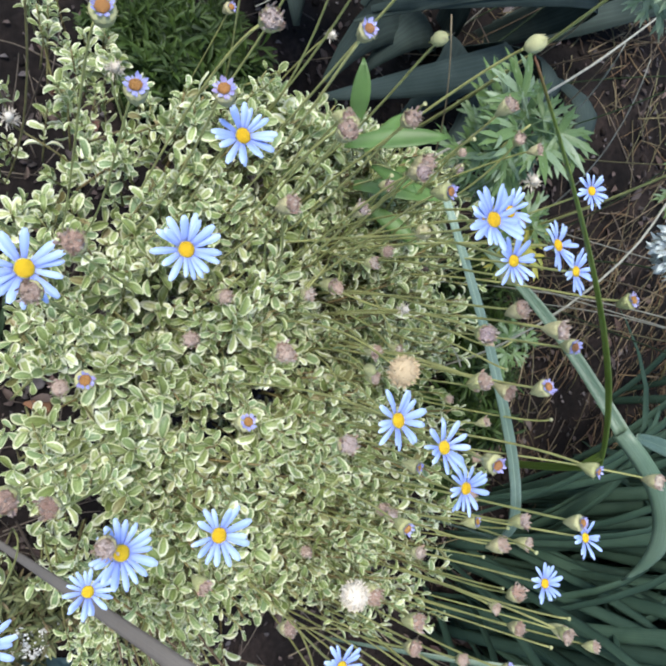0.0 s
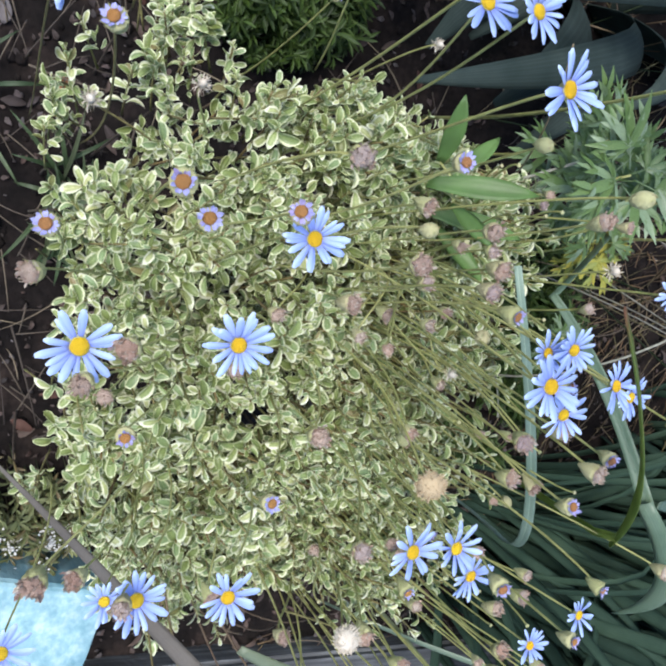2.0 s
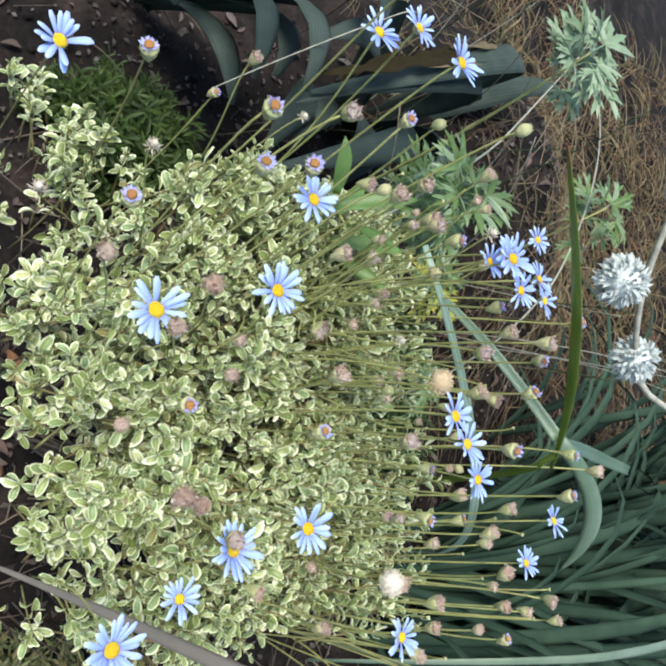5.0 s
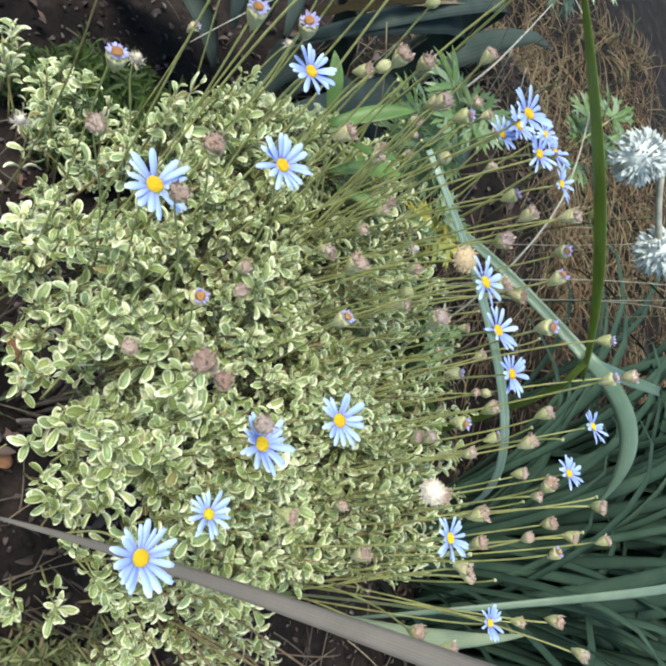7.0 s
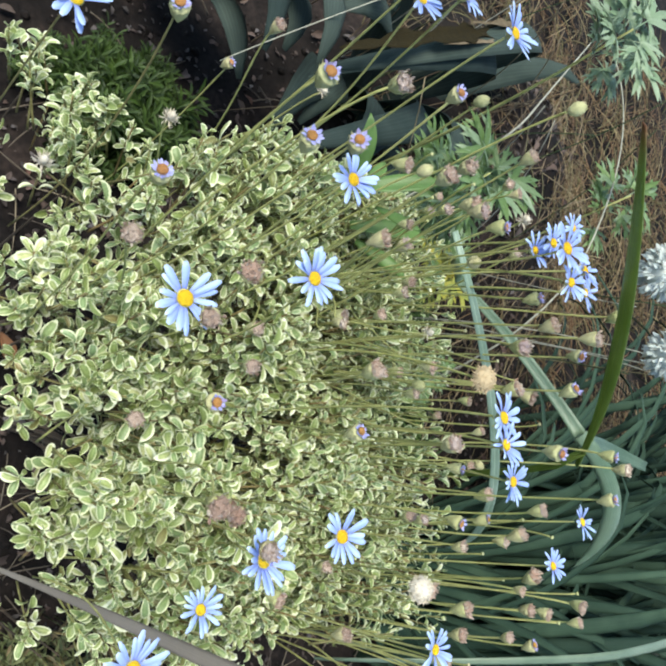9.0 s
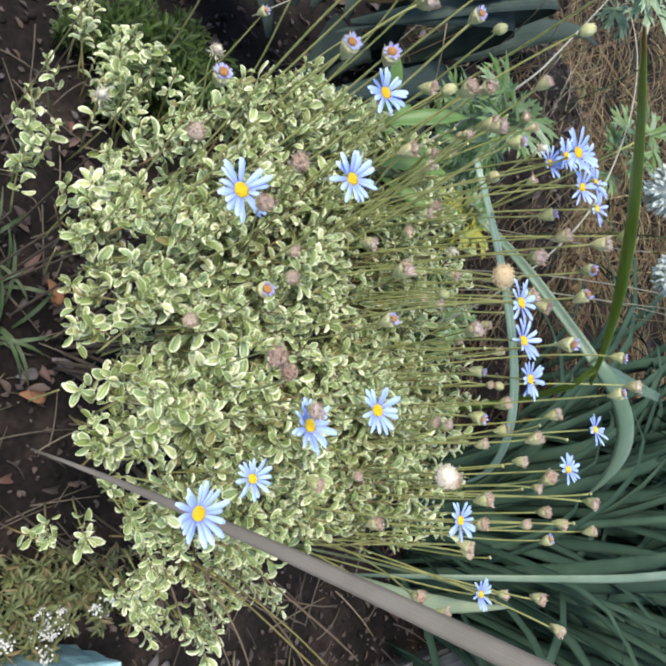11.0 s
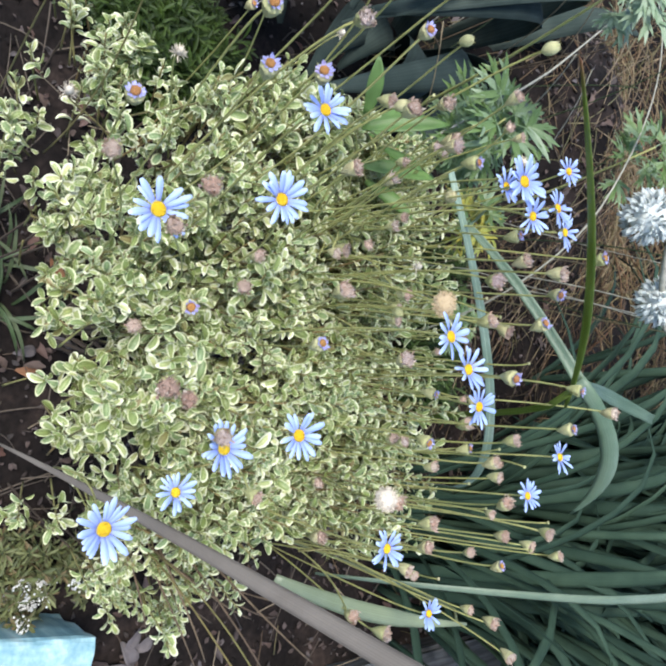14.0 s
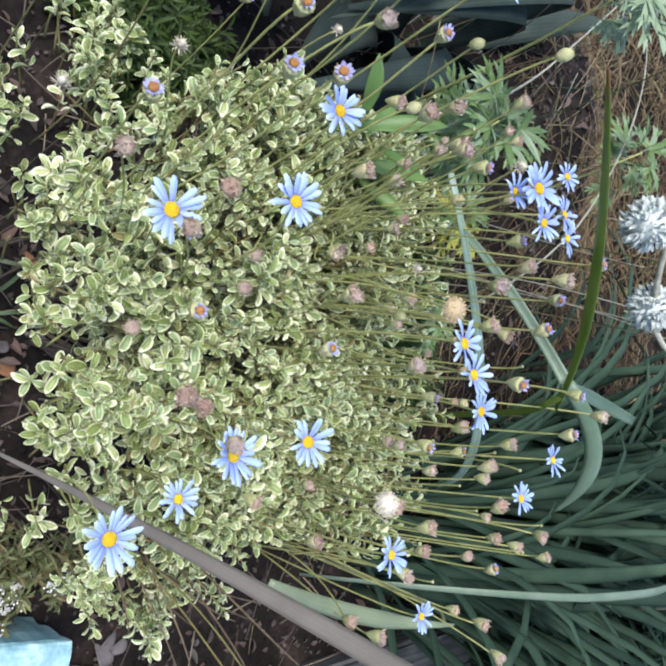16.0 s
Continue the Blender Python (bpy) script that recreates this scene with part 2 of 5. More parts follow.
ALYSSUM = plain("tiny_white_petals", [(0.66, 0.66, 0.66), (0.55, 0.57, 0.58)], 0.7, 0.2, scale=300)
BLOCK = streaked_stone()
TIMBER = timber_material()
ARCH = plain("dry_woody_stem", [(0.085, 0.058, 0.038), (0.13, 0.095, 0.06)], 0.8, scale=120, bump=0.5)
DULL_TWIG = plain("dull_twig", [(0.055, 0.042, 0.034), (0.10, 0.08, 0.06), (0.035, 0.027, 0.024), (0.20, 0.16, 0.11)], 0.85, scale=120)
SHOOT = plain("young_shoot", [(0.17, 0.115, 0.05), (0.19, 0.20, 0.075), (0.12, 0.09, 0.045)], 0.7, scale=120, bump=0.4)
TAN = plain("dry_tan_leaf_tissue", [(0.10, 0.078, 0.05), (0.14, 0.11, 0.075)], 0.9, 0.05, 0.15, scale=130, bump=0.5)
# dead brown, darkened to hold the shadow inside a rolled leaf
DEAD_SHADED = plain("dead_brown_with_shade", [(0.014, 0.011, 0.004), (0.022, 0.016, 0.007)], 0.9, 0.0, 0.1, scale=130, bump=0.8)


# ---- mesh tools ----
class Geo:
    """Gathers pieces of mesh, with UVs for each vertex, into one mesh."""

    def __init__(self):
        self.v, self.f, self.uv, self.n = [], [], [], 0

    def add(self, v, f, uv):
        self.v.append(np.asarray(v, float))
        self.uv.append(np.asarray(uv, float))
        self.f.extend(tuple(i + self.n for i in q) for q in f)
        self.n += len(v)

    def add_moved(self, piece, m):
        v, f, uv = piece
        a = np.array(m)
        self.add(v @ a[:3, :3].T + a[:3, 3], f, uv)

    def piece(self):
        return np.concatenate(self.v), list(self.f), np.concatenate(self.uv)

    def mesh(self, name, mat, smooth=True):
        v, f, uv = self.piece()
        me = bpy.data.meshes.new(name)
        me.from_pydata(v.tolist(), [], f)
        layer = me.uv_layers.new(name="uv")
        idx = np.empty(len(me.loops), np.int32)
        me.loops.foreach_get("vertex_index", idx)
        layer.data.foreach_set("uv", uv[idx].astype(np.float32).ravel())
        if smooth:
            me.polygons.foreach_set("use_smooth", np.ones(len(me.polygons), bool))
        me.materials.append(mat)
        me.update()
        return me


def mesh_of(piece, name, mat, smooth=True):
    g = Geo()
    g.add(*piece)
    return g.mesh(name, mat, smooth)


def part(name, me, parent, m=None, label=""):
    """A mesh as one part of a thing; m: its pose in the world."""
    ob = new(name, me)
    ob.parent = parent
    ob.matrix_basis = parent.matrix_basis.inverted() @ (m if m is not None else Matrix())
    return tagged(ob, label)


def thing(name, place, label, category, group="", kind=""):
    ob = new(name)
    ob.empty_display_size = 0.01
    ob.matrix_basis = Matrix.Translation(place)
    return tagged(ob, label, category, group, kind)


def frame_along(d, hint=(0, 0, 1)):
    """A turn whose x goes along d and whose z is as near to hint as can be."""
    x = Vector(d).normalized()
    y = Vector(hint).cross(x)
    if y.length < 1e-4:
        y = Vector((0, 1, 0)).cross(x)
    y.normalize()
    z = x.cross(y)
    return Matrix((x, y, z)).transposed()


def place_at(p, d, hint=(0, 0, 1), size=1.0):
    return Matrix.Translation(p) @ (frame_along(d, hint) * size).to_4x4()


def bezier(points, n, start=0.0, end=1.0):
    """Places along a curve; start and end may lie beyond its ends."""
    c = np.asarray(points, float)
    u = np.linspace(start, end, n)[:, None]
    k = len(c) - 1
    return sum(math.comb(k, i) * u ** i * (1 - u) ** (k - i) * c[i] for i in range(k + 1))


def tube(path, r0, r1, sides=6):
    """A round, tapered stem along a path, closed at both ends."""
    path = np.asarray(path, float)
    n = len(path)
    t = np.gradient(path, axis=0)
    t /= np.linalg.norm(t, axis=1)[:, None] + 1e-12
    ref = np.array([0.31, 0.93, 0.2])
    a = np.cross(t, ref)
    a /= np.linalg.norm(a, axis=1)[:, None]
    b = np.cross(t, a)
    r = np.linspace(r0, r1, n)[:, None, None]
    ang = np.linspace(0, 2 * math.pi, sides, endpoint=False)
    ring = np.cos(ang)[None, :, None] * a[:, None] + np.sin(ang)[None, :, None] * b[:, None]
    v = (path[:, None] + ring * r).reshape(-1, 3)
    f = []
    for i in range(n - 1):
        for j in range(sides):
            k = (j + 1) % sides
            f.append((i * sides + j, i * sides + k, (i + 1) * sides + k, (i + 1) * sides + j))
    f.append(tuple(range(sides - 1, -1, -1)))
    f.append(tuple((n - 1) * sides + j for j in range(sides)))
    uv = np.stack([np.repeat(np.linspace(0, 1, n), sides), np.tile(np.linspace(0, 1, sides), n)], 1)
    return v, f, uv


def sheet(rows, cols=(-1, -0.55, 0, 0.55, 1)):
    """A leaf from cross-sections: rows of (centre, half-width vector, lift vector at the rims). UV: x along, y from midrib to rim."""
    v, uv = [], []
    n, m = len(rows), len(cols)
    for i, (c, w, up) in enumerate(rows):
        for k in cols:
            v.append(np.asarray(c) + np.asarray(w) * k + np.asarray(up) * k * k)
            uv.append((i / (n - 1), abs(k)))
    f = [(i * m + j, i * m + j + 1, (i + 1) * m + j + 1, (i + 1) * m + j) for i in range(n - 1) for j in range(m - 1)]
    return np.array(v), f, np.array(uv)


def spoon_leaf(length=1.0, width=0.5, fold=0.25, curl=0.15, n=7):
    """A spatulate leaf along x, widest past its middle."""
    rows = []
    for s in (0.0, 0.2, 0.4, 0.58, 0.74, 0.87, 0.96, 1.0) if n == 7 else np.linspace(0, 1, n):
        w = width * 0.5 * (0.14 * (1 - s) + math.sin(math.pi * min(1, 0.97 * s ** 1.75)) ** 0.5) * (1 if s < 0.97 else 0.5)
        w = max(w, width * 0.09)
        rows.append(((s * length, 0, curl * length * (s - s * s * 1.6)), (0, w, 0), (0, 0, fold * w)))
    return sheet(rows)


def lance_leaf(width=0.2, fold=0.2, curl=-0.1, n=5):
    """A narrow, pointed lobe along x, one unit long."""
    rows = []
    for u in np.linspace(0, 1, n):
        w = width * 0.5 * (0.35 + 0.65 * math.sin(math.pi * (0.1 + 0.75 * u))) * (1 - u ** 3) + 0.004
        rows.append(((u, 0, curl * u * u), (0, w, 0), (0, 0, fold * w)))
    return sheet(rows, (-1, 0, 1))


def resample(p, n):
    d = np.concatenate([[0], np.cumsum(np.linalg.norm(np.diff(p, axis=0), axis=1))])
    u = np.linspace(0, d[-1], n)
    return np.stack([np.interp(u, d, p[:, k]) for k in range(3)], 1)


def strap(points, width, n=16, fold=0.25, side=None, taper=(0.5, 1.0, 0.08), twist=0.0):
    """A long strap leaf along a curve (control points, or a path of many places). taper: its width at the foot, the middle and the tip, in parts of width."""
    p = resample(points if len(points) > 5 else bezier(points, 40), n)
    t = np.gradient(p, axis=0)
    t /= np.linalg.norm(t, axis=1)[:, None]
    rows = []
    for i in range(n):
        s = i / (n - 1)
        w = width * 0.5 * (taper[0] + (taper[1] - taper[0]) * min(1, s / 0.4) if s < 0.55 else taper[1] + (taper[2] - taper[1]) * ((s - 0.55) / 0.45) ** 1.7)
        d = np.array(side if side is not None else np.cross(t[i], (0, 0, 1)))
        d = d - t[i] * (d @ t[i])
        d /= np.linalg.norm(d) + 1e-9
        up = np.cross(d, t[i])
        a = twist * s
        d, up = d * math.cos(a) + up * math.sin(a), up * math.cos(a) - d * math.sin(a)
        rows.append((p[i], d * w, up * w * fold))
    return sheet(rows, (-1, -0.5, 0, 0.5, 1))


def doubled(piece, thick):
    """A leaf sheet with a body: the same sheet again, a hair below, joined round the rim."""
    v, f, uv = piece
    n = len(v)
    nor = np.zeros_like(v)
    for q in f:
        k = np.cross(v[q[1]] - v[q[0]], v[q[2]] - v[q[0]])
        for i in q:
            nor[i] += k
    nor /= np.linalg.norm(nor, axis=1)[:, None] + 1e-12
    edges = {}
    for q in f:
        for a, b in zip(q, q[1:] + q[:1]):
            edges[(a, b)] = edges.get((a, b), 0) + 1
    rim = [(a, b) for a, b in edges if (b, a) not in edges]
    faces = list(f) + [tuple(i + n for i in reversed(q)) for q in f] + [(b, a, a + n, b + n) for a, b in rim]
    return np.concatenate([v, v - nor * thick]), faces, np.concatenate([uv, uv])


def lathe(profile, sides=10, rough=0.0, seed=0):
    """A round body about z from (radius, height) pairs."""
    rr = np.random.default_rng(seed)
    v, uv = [], []
    for i, (r, h) in enumerate(profile):
        for j in range(sides):
            a = 2 * math.pi * j / sides
            k = r * (1 + rough * rr.uniform(-1, 1))
            v.append((k * math.cos(a), k * math.sin(a), h))
            uv.append((i / (len(profile) - 1), j / sides))
    n = len(profile)
    f = [(i * sides + j, i * sides + (j + 1) % sides, (i + 1) * sides + (j + 1) % sides, (i + 1) * sides + j) for i in range(n - 1) for j in range(sides)]
    f += [tuple(range(sides - 1, -1, -1)), tuple((n - 1) * sides + j for j in range(sides))]
    return np.array(v), f, np.array(uv)


# ---- the ground ----
def ground_height(x, y):
    """Flat soil with a low bank behind the shrub."""
    bank = 0.30 * math.exp(-(((x + 0.45) / 0.42) ** 2 + ((y - 1.12) / 0.38) ** 2))
    return bank + 0.012 * noise.noise((x * 9, y * 9, 0)) + 0.006 * noise.noise((x * 31, y * 31, 3)) - 0.004


def ground():
    near_x = np.linspace(-1.6, 1.6, 129)
    near_y = np.linspace(-1.0, 2.6, 145)
    far = np.array([2.2, 4, 8, 16, 40, 100, 300])
    xs = np.concatenate([-far[::-1], near_x, far])
    ys = np.concatenate([-far[::-1], near_y, far + 1.0])
    v = [(x, y, ground_height(x, y) if abs(x) < 1.7 and -1.1 < y < 2.7 else 0.0) for y in ys for x in xs]
    n = len(xs)
    f = [(j * n + i, j * n + i + 1, (j + 1) * n + i + 1, (j + 1) * n + i) for j in range(len(ys) - 1) for i in range(n - 1)]
    me = mesh_of((np.array(v), f, np.array(v)[:, :2]), "ground", SOIL)
    tagged(new("ground", me), "dark brown garden soil with crumbs and mulch", "soil", kind="structure")


ground()


def litter():
    """Crumbs, dead leaves and bits of twig on the soil."""
    g = Geo()
    leaf = spoon_leaf(1, 0.42, 0.5, 0.35, 5)
    for _ in range(600):
        x, y = rng.uniform(-0.75, 0.85), rng.uniform(-0.15, 1.25)
        d = (math.cos(rng.uniform(0, 6.3)), math.sin(rng.uniform(0, 6.3)), rng.uniform(-0.25, 0.35))
        g.add_moved(leaf, place_at((x, y, ground_height(x, y) + 0.006), d, (rng.uniform(-0.5, 0.5), rng.uniform(-0.5, 0.5), 1), rng.uniform(0.010, 0.032)))
    tagged(new("leaf_litter", g.mesh("leaf_litter", LITTER)), "brown and grey dead leaves scattered on the soil", "leaf litter", kind="stuff")
    g = Geo()
    crumb = lathe([(0.5, 0), (0.9, 0.25), (0.7, 0.7), (0.2, 0.95)], 6, 0.25, 3)
    for _ in range(1600):
        x, y = rng.uniform(-0.7, 0.75), rng.uniform(-0.1, 1.2)
        g.add_moved(crumb, place_at((x, y, ground_height(x, y) - 0.002), (math.cos(rng.uniform(0, 6.3)), math.sin(rng.uniform(0, 6.3)), 0), (0, 0, 1), rng.uniform(0.002, 0.009)))
    tagged(new("soil_crumbs", g.mesh("soil_crumbs", SOIL)), "small dark crumbs of soil and bark", "soil crumbs", kind="stuff")
    g = Geo()
    chip = doubled(spoon_leaf(1, 0.6, 0.4, 0.25, 4), 0.06)
    for _ in range(3600):
        x, y = rng.uniform(-0.62, 0.6), rng.uniform(-0.1, 1.25)
        d = (rng.uniform(-1, 1), rng.uniform(-1, 1), rng.uniform(-0.4, 0.4))
        g.add_moved(chip, place_at((x, y, ground_height(x, y) + 0.004), d, (rng.uniform(-0.7, 0.7), rng.uniform(-0.7, 0.7), 1), rng.uniform(0.003, 0.013)))
    tagged(new("bark_mulch", g.mesh("bark_mulch", MULCH)), "small dark and greyish chips of bark mulch", "bark mulch", kind="stuff")
    g = Geo()
    for _ in range(220):
        x, y = rng.uniform(-0.6, 0.7), rng.uniform(-0.1, 1.1)
        a, l = rng.uniform(0, 6.3), rng.uniform(0.03, 0.13)
        z = ground_height(x, y) + 0.008
        e = (x + l * math.cos(a), y + l * math.sin(a), z + rng.uniform(0, 0.03))
        g.add(*tube(bezier([(x, y, z), ((x + e[0]) / 2 + rng.uniform(-0.015, 0.015), (y + e[1]) / 2, z + 0.015), e], 6), 0.0013, 0.0006, 5))
    for _ in range(70):
        x, y = rng.uniform(-0.3, 0.28), rng.uniform(0.06, 0.28)
        a, l = rng.uniform(0, 6.3), rng.uniform(0.03, 0.10)
        z = ground_height(x, y) + 0.01
        e = (x + l * math.cos(a), y + l * math.sin(a), z + rng.uniform(0, 0.02))
        g.add(*tube(bezier([(x, y, z), ((x + e[0]) / 2 + rng.uniform(-0.012, 0.012), (y + e[1]) / 2, z + 0.015), e], 6), 0.0010, 0.0004, 5))
    tagged(new("fallen_twigs", g.mesh("fallen_twigs", DULL_TWIG)), "thin dry twigs lying on the soil", "twigs", kind="stuff")


litter()


# ---- the variegated shrub ----
OUTLINE = [(-0.054, 0.061), (-0.122, 0.1), (-0.187, 0.148), (-0.208, 0.211), (-0.228, 0.262), (-0.218, 0.312), (-0.200, 0.378), (-0.150, 0.420), (-0.101, 0.442), (-0.021, 0.410), (0.063, 0.434), (0.132, 0.440),
           (0.20, 0.408), (0.253, 0.372), (0.252, 0.268), (0.234, 0.212), (0.205, 0.148), (0.154, 0.105), (0.117, 0.084), (0.079, 0.071), (0.034, 0.077), (-0.007, 0.071)]
HEART = Vector((0.01, 0.25, 0.0))


def inside_by(x, y):
    """How far a place lies inside the shrub's outline; negative outside."""
    best, odd = 9.0, False
    for (ax, ay), (bx, by) in zip(OUTLINE, OUTLINE[1:] + OUTLINE[:1]):
        if (ay > y) != (by > y) and x < (bx - ax) * (y - ay) / (by - ay) + ax:
            odd = not odd
        dx, dy = bx - ax, by - ay
        s = min(1, max(0, ((x - ax) * dx + (y - ay) * dy) / (dx * dx + dy * dy)))
        best = min(best, math.hypot(x - ax - s * dx, y - ay - s * dy))
    return best if odd else -best


def shrub_top(x, y):
    e = max(0, inside_by(x, y))
    return 0.365 + 0.03 * min(1.0, max(0.0, (-x - 0.06) / 0.1)) * min(1.0, max(0.0, (y - 0.12) / 0.1)) + 0.075 * (1 - math.exp(-e / 0.045)) + 0.13 * (y - 0.2) - 0.25 * max(0, x - 0.1) + 0.035 * noise.noise((x * 16, y * 16, 1.7)) + 0.022 * noise.noise((x * 46, y * 46, 4.1))


LEAVES = [spoon_leaf(1, 0.48, 0.35, 0.25), spoon_leaf(1, 0.46, 0.6, 0.55), spoon_leaf(1, 0.40, 0.3, -0.40), spoon_leaf(1, 0.38, 0.9, 0.35)]


def sprig(tip, d, length, nodes, size):
    """Poses of the leaves of one shoot, with which leaf each is, and the shoot's path."""
    d = Vector(d).normalized()
    foot = Vector(tip) - d * length + Vector((rng.uniform(-0.01, 0.01), rng.uniform(-0.01, 0.01), -0.01))
    path = bezier([foot, foot + (Vector(tip) - foot) * 0.5 + Vector((0, 0, -0.004)), tip], 6)
    turn = frame_along(d, (0.2, 0.1, 1))
    start, leaves = rng.uniform(0, 6.3), []
    for i in range(nodes):
        s = i / (nodes - 1)
        p = Vector(tip) - d * (length * 0.62 * (1 - s) ** 1.2)
        spread = radians(76 - 46 * s + rng.uniform(-18, 18))
        grow = size * (0.85 + 0.3 * math.sin(math.pi * (0.25 + 0.6 * s))) * (1.0 if s < 0.85 else 0.62)
        for k in range(2):
            a = start + i * 1.62 + k * math.pi + rng.uniform(-0.3, 0.3)
            out = turn @ Vector((math.cos(spread), math.sin(spread) * math.cos(a), math.sin(spread) * math.sin(a)))
            leaves.append((int(rng.integers(4)), place_at(p + out * 0.001, out, d + Vector((rng.uniform(-0.5, 0.5), rng.uniform(-0.5, 0.5), rng.uniform(-0.5, 0.5))), grow * rng.uniform(0.65, 1.3))))
    return leaves, path


def shrub():
    root = thing("felicia_shrub", (HEART.x, HEART.y, 0), "low bushy shrub with small cream-edged variegated green leaves growing in soil", "shrub")
    leaves, shoots = [], []
    spots, cells = [], {}
    for _ in range(90000):
        if len(spots) >= 1900:
            break
        x, y = rng.uniform(-0.24, 0.26), rng.uniform(0.04, 0.46)
        if inside_by(x, y) < 0.018 + max(0, 0.20 - y) * 0.28 or noise.noise((x * 40, y * 40, 2.5)) < (-0.12 + 1.4 * min(0.13, 0.22 - y) if y < 0.22 else max(-0.28, -0.12 - 3.0 * (y - 0.22))) or noise.noise((x * 78, y * 78, 7.7)) < -0.33:
            continue
        i, j = int(x // 0.007), int(y // 0.007)
        if any((x - p) ** 2 + (y - q) ** 2 < 0.0064 ** 2 for di in (-1, 0, 1) for dj in (-1, 0, 1) for p, q in cells.get((i + di, j + dj), ())):
            continue
        cells.setdefault((i, j), []).append((x, y))
        spots.append((x, y))
    for x, y in spots:
        e = inside_by(x, y)
        out = Vector((x - HEART.x, y - HEART.y, 0))
        out = out / max(0.05, out.length) * max(0.12, 0.7 - e / 0.07)
        d = out + Vector((rng.uniform(-0.35, 0.35), rng.uniform(-0.45, 0.25), 1.0))
        z = shrub_top(x, y) - (rng.exponential(0.030 - 0.014 * min(1.0, max(0.0, (y - 0.2) / 0.1))) if rng.random() < 0.75 else 0) - (0.03 if rng.random() < 0.1 else 0)
        small = 1.10 - 0.35 * min(0.3, max(0, y - 0.12))
        lv, path = sprig((x, y, z), d, rng.uniform(0.045, 0.07), int(rng.integers(4, 6)), small * rng.uniform(0.0078, 0.0122))
        leaves += lv
        shoots.append(path)
    # shaded shoots inside, under the outer leaves
    for _ in range(800):
        x, y = rng.uniform(-0.21, 0.24), rng.uniform(0.08, 0.43)
        if inside_by(x, y) < 0.03 or noise.noise((x * 40, y * 40, 2.5)) < -0.3 + 2.0 * max(0, min(0.13, 0.22 - y)):
            continue
        lv, path = sprig((x, y, shrub_top(x, y) - rng.uniform(0.045, 0.11)), (rng.uniform(-0.5, 0.5), rng.uniform(-0.6, 0.4), 1.0), 0.05, 4, rng.uniform(0.009, 0.013))
        leaves += lv
        if rng.random() < 0.3:
            shoots.append(path)
    # lower shoots along the skirt of the shrub
    for _ in range(150):
        i = rng.integers(len(OUTLINE))
        (ax, ay), (bx, by) = OUTLINE[i], OUTLINE[(i + 1) % len(OUTLINE)]
        s = rng.random()
        x, y = ax + (bx - ax) * s, ay + (by - ay) * s
        out = Vector((x - HEART.x, y - HEART.y, 0)).normalized()
        z = rng.uniform(0.20, 0.36)
        back = (0.40 - z) * (0.55 + 0.5 * max(0.0, -out.y)) + rng.uniform(0.042, 0.074)
        x, y = x - out.x * back, y - out.y * back
        lv, path = sprig((x, y, z), out * 0.6 + Vector((0, 0, rng.uniform(0.4, 0.9))), 0.06, 6, rng.uniform(0.0105, 0.0145))
        leaves += lv
        shoots.append(path)
    # a dense low skirt over the soil in front
    for _ in range(85):
        u, v = rng.random(), rng.random() ** 1.3
        spot = (Vector((0.19, 0.155, 0.0)).lerp(Vector((0.25, 0.31, 0.0)), u)).lerp(Vector((0.272, 0.165, 0.0)).lerp(Vector((0.312, 0.225, 0.0)), u), v)
        z = 0.34 - 0.13 * v - 0.03 * rng.random()
        x, y = spot.x + 0.27 * (0.3 - z), spot.y + 0.6 * (0.3 - z)
        if noise.noise((x * 34, y * 34, 6.1)) < -0.1:
            continue
        lv, path = sprig((x, y, z), (rng.uniform(0.0, 0.7), rng.uniform(-0.6, 0.1), 0.8), 0.05, 5, rng.uniform(0.0085, 0.0120))
        leaves += lv
        shoots.append(path)
    # thin shoots among the flower stalks behind
    for _ in range(390):
        x = rng.uniform(-0.17, 0.225) if rng.random() < 0.72 else rng.uniform(-0.17, 0.0)
        y = 0.415 + rng.uniform(-0.06, 0.045) - 0.25 * max(0, x - 0.12)
        lv, path = sprig((x, y, rng.uniform(0.38, 0.475)), (rng.uniform(-0.3, 0.3), rng.uniform(0.0, 0.7), 1), 0.06, 5, rng.uniform(0.0085, 0.0125))
        leaves += lv
        shoots.append(path)
    # straggling shoots that stand clear of the rest
    far_shoots = [(-0.208, 0.085, 0.292, 1), (-0.19, 0.086, 0.285, 1), (-0.17, 0.084, 0.28, 2), (-0.15, 0.083, 0.27, 2), (-0.20, 0.14, 0.34, 2), (-0.235, 0.17, 0.33, 2), (-0.16, 0.11, 0.27, 1), (-0.25, 0.165, 0.27, 2), (-0.28, 0.125, 0.30, 2), (-0.235, 0.14, 0.33, 2), (-0.265, 0.185, 0.29, 2)]
    clear_shoots = [(-0.29, 0.131, 0.30, 2), (-0.256, 0.153, 0.30, 2), (-0.222, 0.142, 0.30, 2), (-0.212, 0.172, 0.31, 2), (-0.297, 0.121, 0.29, 2), (-0.24, 0.165, 0.28, 2), (-0.188, 0.140, 0.31, 2), (-0.165, 0.158, 0.33, 2), (-0.192, 0.195, 0.345, 2), (-0.218, 0.202, 0.33, 1), (-0.228, 0.172, 0.335, 2)]
    side_shoots = [(-0.135, 0.087, 0.26, 2), (-0.087, 0.100, 0.340, 4), (-0.075, 0.092, 0.368, 4), (-0.104, 0.120, 0.335, 4), (-0.092, 0.106, 0.372, 3), (-0.09, 0.132, 0.345, 4), (-0.05, 0.096, 0.345, 3), (-0.112, 0.132, 0.310, 3)]
